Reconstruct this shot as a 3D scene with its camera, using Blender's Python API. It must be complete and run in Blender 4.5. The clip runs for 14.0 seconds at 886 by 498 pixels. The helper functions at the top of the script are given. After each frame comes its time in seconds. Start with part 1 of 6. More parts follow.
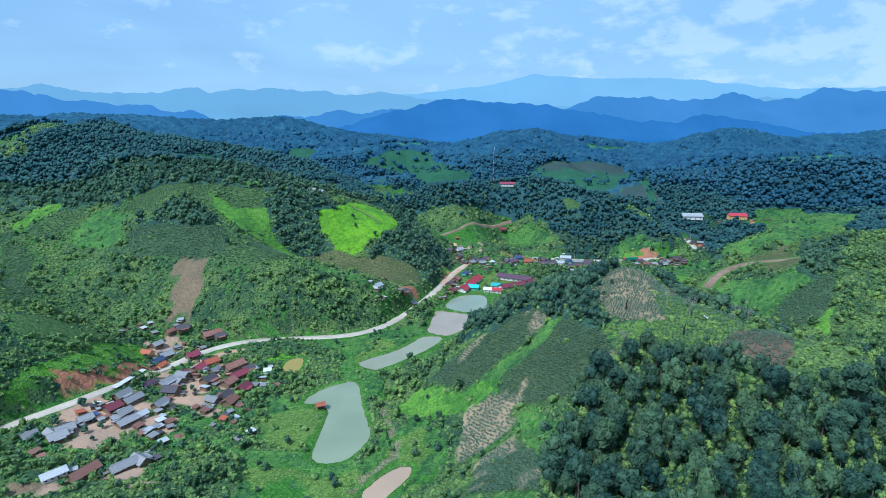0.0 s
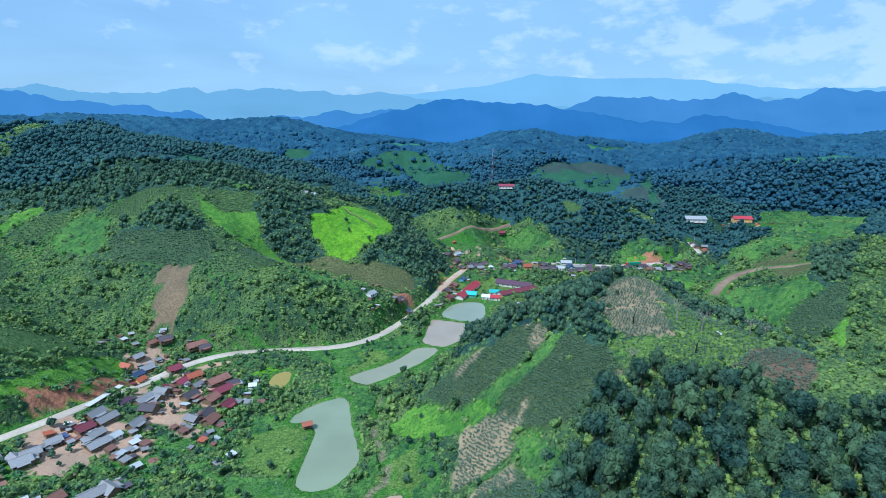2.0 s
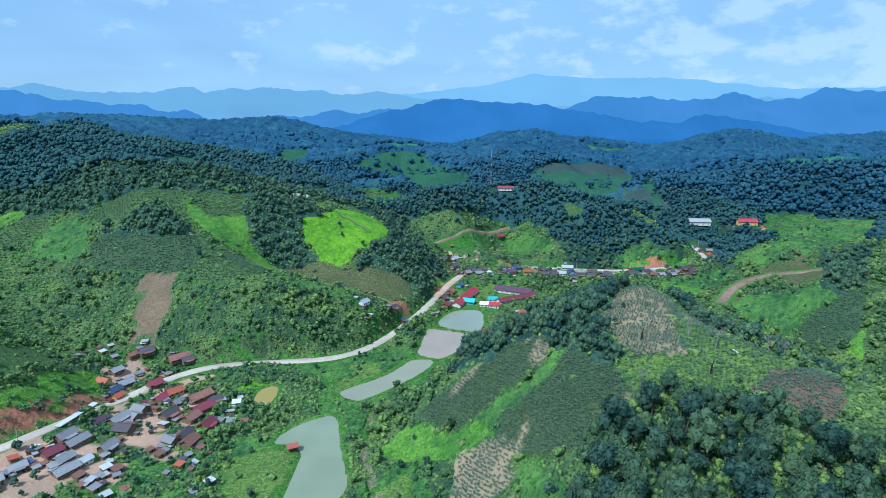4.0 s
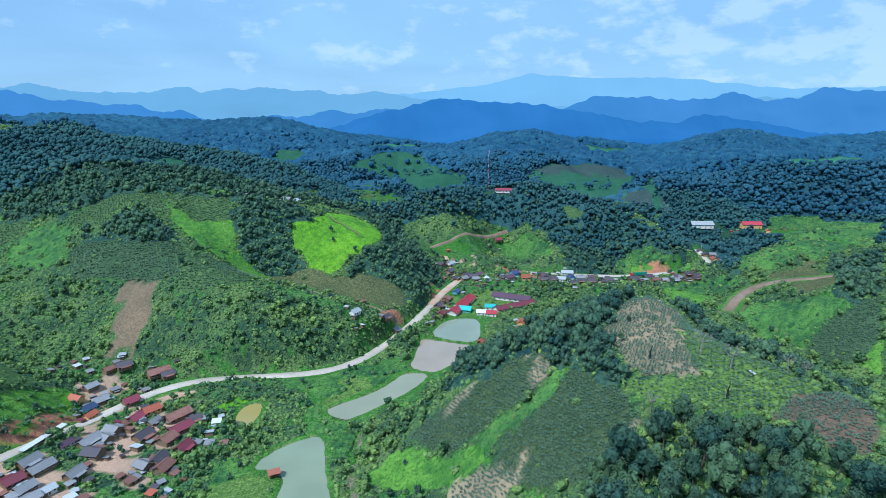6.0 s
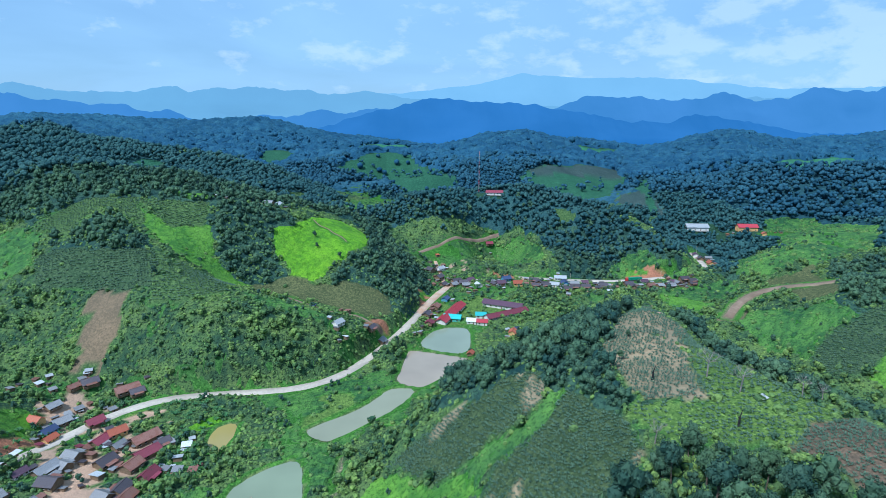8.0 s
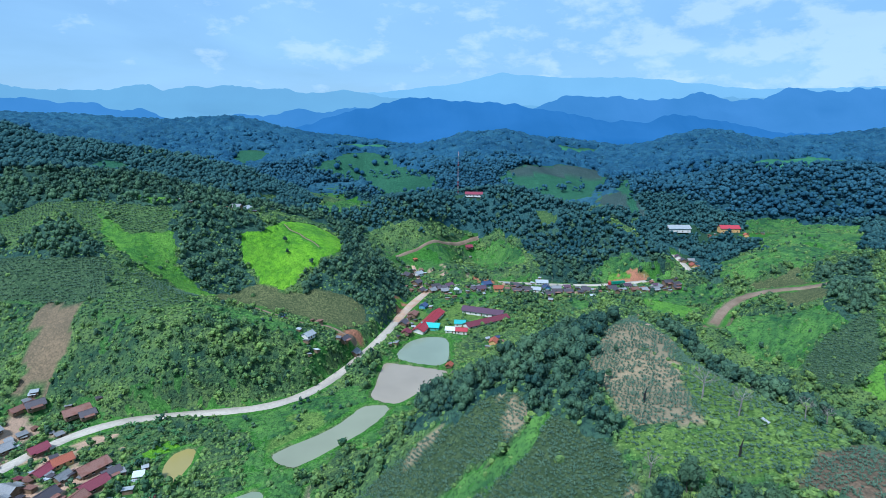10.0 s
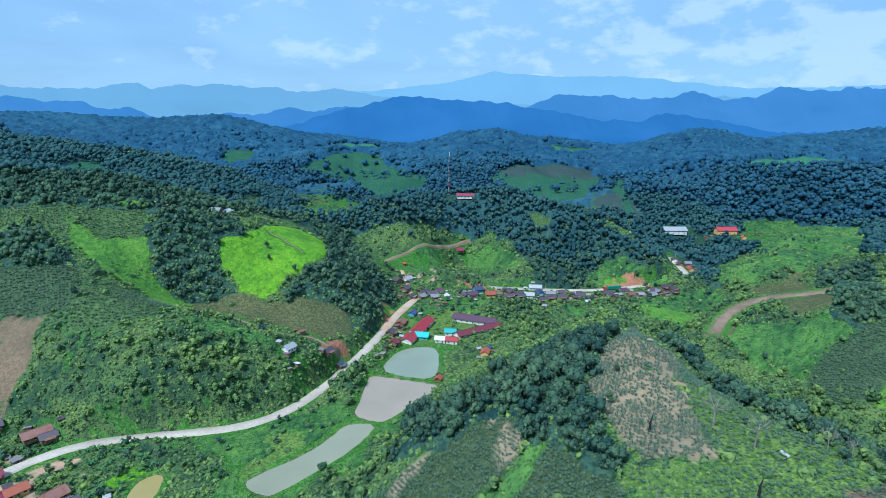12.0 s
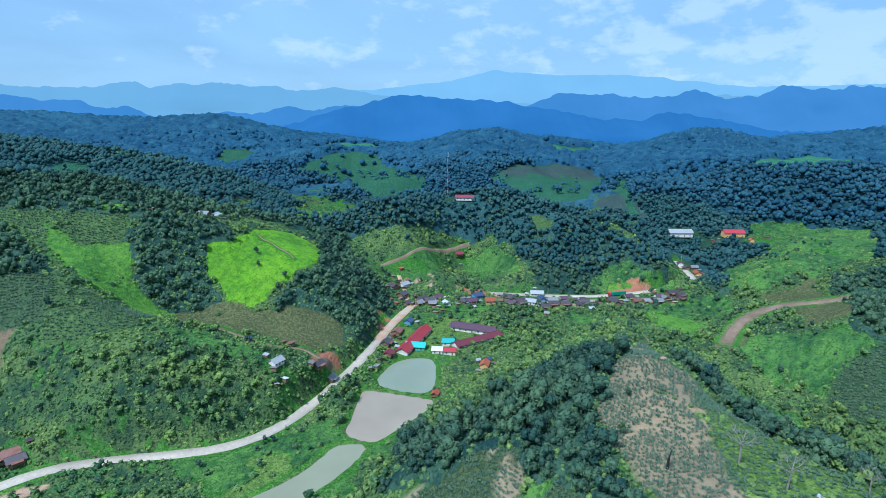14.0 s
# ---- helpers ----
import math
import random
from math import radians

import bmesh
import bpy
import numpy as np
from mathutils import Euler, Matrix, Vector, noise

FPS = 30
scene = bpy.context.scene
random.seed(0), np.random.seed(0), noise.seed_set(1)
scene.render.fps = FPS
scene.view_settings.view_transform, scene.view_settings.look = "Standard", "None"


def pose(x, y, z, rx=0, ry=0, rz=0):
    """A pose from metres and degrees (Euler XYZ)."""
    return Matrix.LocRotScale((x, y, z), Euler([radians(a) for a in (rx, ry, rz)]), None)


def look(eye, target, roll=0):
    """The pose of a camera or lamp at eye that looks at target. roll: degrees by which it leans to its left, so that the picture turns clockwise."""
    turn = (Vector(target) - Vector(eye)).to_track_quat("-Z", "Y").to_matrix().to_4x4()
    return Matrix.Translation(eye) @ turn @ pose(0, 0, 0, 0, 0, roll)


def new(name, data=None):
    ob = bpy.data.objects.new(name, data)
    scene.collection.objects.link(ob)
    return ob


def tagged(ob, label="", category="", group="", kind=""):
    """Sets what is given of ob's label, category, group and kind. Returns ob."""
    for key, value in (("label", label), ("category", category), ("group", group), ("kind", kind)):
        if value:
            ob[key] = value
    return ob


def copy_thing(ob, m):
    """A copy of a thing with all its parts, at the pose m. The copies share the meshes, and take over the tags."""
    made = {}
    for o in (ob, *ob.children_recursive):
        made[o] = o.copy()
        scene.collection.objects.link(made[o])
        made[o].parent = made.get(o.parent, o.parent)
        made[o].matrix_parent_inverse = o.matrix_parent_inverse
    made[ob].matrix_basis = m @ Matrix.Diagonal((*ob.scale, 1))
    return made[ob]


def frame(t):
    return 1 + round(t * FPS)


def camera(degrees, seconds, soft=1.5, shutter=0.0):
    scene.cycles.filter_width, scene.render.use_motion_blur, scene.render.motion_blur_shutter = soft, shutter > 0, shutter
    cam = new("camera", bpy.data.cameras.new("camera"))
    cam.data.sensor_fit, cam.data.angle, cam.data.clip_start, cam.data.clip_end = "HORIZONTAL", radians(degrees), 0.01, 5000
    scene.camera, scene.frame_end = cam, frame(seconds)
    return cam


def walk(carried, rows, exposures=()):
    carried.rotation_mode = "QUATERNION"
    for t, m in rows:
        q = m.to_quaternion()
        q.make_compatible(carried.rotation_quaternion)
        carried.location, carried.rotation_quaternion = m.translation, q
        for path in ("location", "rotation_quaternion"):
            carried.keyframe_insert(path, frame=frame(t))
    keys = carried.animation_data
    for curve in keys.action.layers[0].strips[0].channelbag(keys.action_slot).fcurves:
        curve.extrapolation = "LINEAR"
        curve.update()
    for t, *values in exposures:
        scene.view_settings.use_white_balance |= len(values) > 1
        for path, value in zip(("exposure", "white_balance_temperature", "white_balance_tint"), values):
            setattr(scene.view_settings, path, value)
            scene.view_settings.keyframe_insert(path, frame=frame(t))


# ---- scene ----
cam = camera(75.6, 14.0, soft=0.6)
METRES, EYE, TILT, LEAN, TURN = 140.0, 150.0, -13.3, 0.0, 0.0
ROWS = [
    (0.0, 0.0, 0.0, 0.0, 0.0, 0.0, -0.0),
    (0.5, 0.0046, 0.0342, 0.0084, -0.0, 0.02, -0.01),
    (1.0, 0.0091, 0.0684, 0.017, 0.0, 0.03, -0.01),
    (1.5, 0.013, 0.1028, 0.0258, -0.0, 0.01, -0.0),
    (2.0, 0.0171, 0.1373, 0.0343, -0.08, 0.01, 0.01),
    (2.5, 0.0211, 0.1715, 0.0431, -0.14, -0.0, 0.02),
    (3.0, 0.0252, 0.2055, 0.0518, -0.14, -0.01, 0.0),
    (5.5, 0.0465, 0.376, 0.0948, -0.22, -0.02, 0.04),
    (6.0, 0.0516, 0.4107, 0.1035, -0.33, -0.02, 0.07),
    (6.5, 0.0562, 0.4448, 0.112, -0.48, -0.02, 0.09),
    (7.0, 0.0606, 0.4792, 0.1209, -0.64, -0.03, 0.12),
    (7.5, 0.0653, 0.5137, 0.1296, -0.82, -0.03, 0.14),
    (8.0, 0.0699, 0.5479, 0.1381, -1.17, -0.04, 0.21),
    (10.5, 0.0999, 0.721, 0.1799, -3.51, -0.15, 0.67),
    (11.0, 0.1064, 0.7552, 0.1887, -3.78, -0.19, 0.73),
    (11.5, 0.1127, 0.7891, 0.197, -3.81, -0.21, 0.72),
    (12.0, 0.1195, 0.8231, 0.2054, -3.81, -0.23, 0.71),
    (12.5, 0.1256, 0.8572, 0.214, -3.8, -0.25, 0.71),
    (13.0, 0.1314, 0.8913, 0.2223, -3.79, -0.27, 0.72),
    (13.5, 0.1372, 0.9255, 0.2307, -3.79, -0.31, 0.71),
    (14.0, 0.1431, 0.96, 0.2393, -3.77, -0.34, 0.72),
]
walk(cam, [(t, pose(0, 0, EYE, TILT, LEAN, TURN) @ pose(METRES * x, METRES * y, METRES * z, 90 + pitch, roll, yaw)) for t, x, y, z, yaw, pitch, roll in ROWS], [(0.0, 0.45, 5220, 9.5), (14.0, 0.45, 5220, 9.5)])

# ---- sky, sun ----
SUN_UP, SUN_TURN = 54.0, 222.0
world = bpy.data.worlds.new("sky")
scene.world = world
world.use_nodes = True
wt = world.node_tree
wt.nodes.clear()


def wn(kind, **kw):
    n = wt.nodes.new(kind)
    for k, v in kw.items():
        n.inputs[k].default_value = v
    return n


sky = wt.nodes.new("ShaderNodeTexSky")
sky.sky_type = "NISHITA"
sky.sun_disc = False
sky.sun_elevation, sky.sun_rotation = radians(SUN_UP), radians(SUN_TURN)
sky.altitude, sky.air_density, sky.dust_density, sky.ozone_density = 900, 1.3, 0.4, 4.0
geo = wt.nodes.new("ShaderNodeTexCoord")
sep = wt.nodes.new("ShaderNodeSeparateXYZ")
wt.links.new(geo.outputs["Generated"], sep.inputs[0])
up = wn("ShaderNodeMath")
up.operation = "MAXIMUM"
up.inputs[1].default_value = 0.0
wt.links.new(sep.outputs["Z"], up.inputs[0])
lift = wn("ShaderNodeMath")
lift.operation = "ADD"
lift.inputs[1].default_value = 0.16
wt.links.new(up.outputs[0], lift.inputs[0])
flat = []
for axis in "XY":
    d = wn("ShaderNodeMath")
    d.operation = "DIVIDE"
    wt.links.new(sep.outputs[axis], d.inputs[0])
    wt.links.new(lift.outputs[0], d.inputs[1])
    flat.append(d)
com = wn("ShaderNodeCombineXYZ")
wt.links.new(flat[0].outputs[0], com.inputs[0])
wt.links.new(flat[1].outputs[0], com.inputs[1])
stretch = wn("ShaderNodeVectorMath")
stretch.operation = "MULTIPLY"
stretch.inputs[1].default_value = (4.6, 4.6, 10.0)
wt.links.new(geo.outputs["Generated"], stretch.inputs[0])
heap = wn("ShaderNodeTexNoise", Scale=2.6, Detail=10.0, Roughness=0.60, Distortion=0.10)
wt.links.new(stretch.outputs[0], heap.inputs["Vector"])
veil = wn("ShaderNodeTexNoise", Scale=0.55, Detail=5.0, Roughness=0.5, Distortion=0.6)
wt.links.new(com.outputs[0], veil.inputs["Vector"])
east = wn("ShaderNodeMath")
east.operation = "MULTIPLY_ADD"
east.inputs[1].default_value = 0.16
wt.links.new(sep.outputs["X"], east.inputs[0])
wt.links.new(heap.outputs[0], east.inputs[2])
ramp = wn("ShaderNodeValToRGB")
ramp.color_ramp.elements[0].position, ramp.color_ramp.elements[1].position = 0.52, 0.64
wt.links.new(east.outputs[0], ramp.inputs[0])
ramp2 = wn("ShaderNodeValToRGB")
ramp2.color_ramp.elements[0].position, ramp2.color_ramp.elements[1].position = 0.30, 0.75
ramp2.color_ramp.elements[0].color = (0.50, 0.50, 0.50, 1)
wt.links.new(veil.outputs[0], ramp2.inputs[0])


def blend(fac, a, b, mode="MIX"):
    n = wn("ShaderNodeMix")
    n.data_type, n.blend_type = "RGBA", mode
    for key, v in (("Factor", fac), ("A", a), ("B", b)):
        if isinstance(v, bpy.types.NodeSocket):
            wt.links.new(v, n.inputs[key])
        else:
            n.inputs[key].default_value = v
    return n.outputs["Result"]


# the sky pales with height, under thin veils and heaped clouds
rise = wn("ShaderNodeMapRange")
rise.inputs["From Max"].default_value = 0.30
wt.links.new(sep.outputs["Z"], rise.inputs["Value"])
clear = blend(1.0, sky.outputs[0], blend(rise.outputs[0], (0.49, 0.67, 0.87, 1), (0.83, 1.03, 1.22, 1)), "MULTIPLY")
thin = blend(ramp2.outputs[0], clear, (4.85, 7.42, 9.5, 1))
half = wn("ShaderNodeMath")
half.operation = "MULTIPLY"
half.inputs[1].default_value = 0.42
wt.links.new(ramp.outputs[0], half.inputs[0])
clouds = blend(half.outputs[0], thin, (8.5, 9.7, 10.5, 1))
back = wn("ShaderNodeBackground", Strength=0.068)
wt.links.new(clouds, back.inputs["Color"])
outw = wn("ShaderNodeOutputWorld")
wt.links.new(back.outputs[0], outw.inputs[0])

sun = new("sun", bpy.data.lights.new("sun", "SUN"))
sun.data.energy, sun.data.angle, sun.data.color = 3.6, radians(8), (1.0, 0.95, 0.86)
a, e = radians(SUN_TURN), radians(SUN_UP)
sun.matrix_world = look((0, 0, 400), (-400 * math.sin(a) * math.cos(e), -400 * math.cos(a) * math.cos(e), 400 - 400 * math.sin(e)))


# ---- materials ----
def nodes(name, rough=0.8, spec=0.2):
    m = bpy.data.materials.new(name)
    m.use_nodes = True
    t = m.node_tree
    b = t.nodes["Principled BSDF"]
    b.inputs["Roughness"].default_value = rough
    b.inputs["Specular IOR Level"].default_value = spec
    return m, t, b


def mixed(t, fac, a, b, mode="MIX"):
    """A colour mix; a, b: colours or sockets; fac: number or socket."""
    n = t.nodes.new("ShaderNodeMix")
    n.data_type, n.blend_type = "RGBA", mode
    for key, v in (("Factor", fac), ("A", a), ("B", b)):
        if isinstance(v, bpy.types.NodeSocket):
            t.links.new(v, n.inputs[key])
        else:
            n.inputs[key].default_value = v if key == "Factor" else (*v, 1)
    return n.outputs["Result"]


def grain(t, scale, detail=4.0, low=0.35, high=0.65, coords="Object"):
    c = t.nodes.new("ShaderNodeTexCoord")
    n = t.nodes.new("ShaderNodeTexNoise")
    n.inputs["Scale"].default_value, n.inputs["Detail"].default_value = scale, detail
    t.links.new(c.outputs[coords], n.inputs["Vector"])
    r = t.nodes.new("ShaderNodeMapRange")
    r.inputs["From Min"].default_value, r.inputs["From Max"].default_value = low, high
    t.links.new(n.outputs[0], r.inputs["Value"])
    return r.outputs[0]


def bumped(t, b, height, strength=0.5, distance=0.2):
    n = t.nodes.new("ShaderNodeBump")
    n.inputs["Strength"].default_value, n.inputs["Distance"].default_value = strength, distance
    t.links.new(height, n.inputs["Height"])
    t.links.new(n.outputs[0], b.inputs["Normal"])


def scaled(t, value, k):
    n = t.nodes.new("ShaderNodeMath")
    n.operation = "MULTIPLY"
    n.inputs[1].default_value = k
    t.links.new(value, n.inputs[0])
    return n.outputs[0]


def attribute(t, name, out):
    n = t.nodes.new("ShaderNodeAttribute")
    n.attribute_name = name
    return n.outputs[out]


def surface(name, low, high, scale=0.5, fine=6.0, rough=0.85, spec=0.2, relief=0.15):
    """Two tones in two scales of grain, with relief."""
    m, t, b = nodes(name, rough, spec)
    c = mixed(t, grain(t, scale), low, high)
    c = mixed(t, scaled(t, grain(t, fine, 3.0), 0.4), c, tuple(0.72 * v for v in low))
    t.links.new(c, b.inputs["Base Color"])
    bumped(t, b, grain(t, fine, 4.0), 0.6, relief)
    return m


def foliage(name, dark, mid, light, rough=0.62, gaps=1.0, sprays=0.5, speck=0.3, patch=0.35):
    """Leaves: a tone for each plant by its tint, for each leaf spray, for whole patches of growth, and random dark
    specks painted as the shade in gaps between the sprays.
    """
    m, t, b = nodes(name, rough, 0.06)
    c = mixed(t, attribute(t, "tint", "Fac"), dark, mid)
    if sprays:
        g = t.nodes.new("ShaderNodeNewGeometry")
        s = t.nodes.new("ShaderNodeMath")
        s.operation = "POWER"
        s.inputs[1].default_value = 2.2
        t.links.new(g.outputs["Random Per Island"], s.inputs[0])
        c = mixed(t, scaled(t, s.outputs[0], sprays), c, light)
    c = mixed(t, scaled(t, grain(t, 0.045, 3.0, 0.46, 0.68), patch), c, light)
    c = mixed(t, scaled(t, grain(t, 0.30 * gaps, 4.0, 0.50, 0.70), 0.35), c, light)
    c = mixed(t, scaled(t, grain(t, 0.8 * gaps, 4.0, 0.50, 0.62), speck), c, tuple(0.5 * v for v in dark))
    t.links.new(c, b.inputs["Base Color"])
    bumped(t, b, grain(t, 1.3 * gaps, 6.0), 0.6, 0.6 / gaps)
    return m


def roofing(name, clean, rust, amount=0.5, metal=0.0):
    """Corrugated sheet with rust streaks; each roof a little lighter or darker."""
    m, t, b = nodes(name, 0.45, 0.4)
    b.inputs["Metallic"].default_value = metal
    o = t.nodes.new("ShaderNodeObjectInfo")
    c = mixed(t, o.outputs["Random"], clean, tuple(0.62 * v for v in clean))
    f = grain(t, 0.35, 6.0, 0.75 - 0.4 * amount, 0.95 - 0.35 * amount)
    c = mixed(t, f, c, rust)
    c = mixed(t, grain(t, 2.5, 3.0, 0.5, 0.9), c, tuple(0.5 * v for v in rust))
    t.links.new(c, b.inputs["Base Color"])
    w = t.nodes.new("ShaderNodeTexWave")
    w.inputs["Scale"].default_value = 1.6
    tc = t.nodes.new("ShaderNodeTexCoord")
    t.links.new(tc.outputs["Object"], w.inputs["Vector"])
    bumped(t, b, w.outputs[0], 0.5, 0.05)
    return m


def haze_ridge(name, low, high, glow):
    """Mountains kilometres off as plain blue bands that glow, the haze put into their colour."""
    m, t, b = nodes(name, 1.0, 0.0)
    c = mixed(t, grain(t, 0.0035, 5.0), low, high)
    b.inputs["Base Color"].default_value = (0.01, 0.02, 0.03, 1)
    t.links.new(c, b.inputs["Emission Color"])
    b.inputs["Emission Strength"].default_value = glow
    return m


def ground_material():
    m, t, b = nodes("ground_cover", 0.95, 0.04)
    base = attribute(t, "cover", "Color")
    wild = attribute(t, "wild", "Fac")
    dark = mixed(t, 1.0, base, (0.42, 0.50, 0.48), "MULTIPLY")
    light = mixed(t, 1.0, base, (1.35, 1.25, 1.1), "MULTIPLY")
    c = mixed(t, grain(t, 0.035, 5.0, 0.36, 0.64), mixed(t, 0.4, base, dark), mixed(t, 0.5, base, light))
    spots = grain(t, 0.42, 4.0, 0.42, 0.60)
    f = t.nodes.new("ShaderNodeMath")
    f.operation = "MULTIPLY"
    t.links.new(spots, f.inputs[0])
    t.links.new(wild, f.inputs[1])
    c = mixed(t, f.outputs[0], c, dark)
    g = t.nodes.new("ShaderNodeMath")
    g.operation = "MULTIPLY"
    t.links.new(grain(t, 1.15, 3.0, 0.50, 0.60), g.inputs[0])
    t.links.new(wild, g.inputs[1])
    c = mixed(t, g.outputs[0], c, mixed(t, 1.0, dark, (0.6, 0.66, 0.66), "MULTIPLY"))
    h = t.nodes.new("ShaderNodeMath")
    h.operation = "MULTIPLY"
    t.links.new(grain(t, 0.8, 3.0, 0.56, 0.66), h.inputs[0])
    t.links.new(wild, h.inputs[1])
    c = mixed(t, h.outputs[0], c, mixed(t, 1.0, base, (1.5, 1.4, 1.2), "MULTIPLY"))
    c = mixed(t, 0.5, c, mixed(t, grain(t, 2.2, 3.0, 0.35, 0.65), dark, c))
    t.links.new(c, b.inputs["Base Color"])
    bumped(t, b, grain(t, 0.5, 6.0), 0.7, 0.35)
    return m


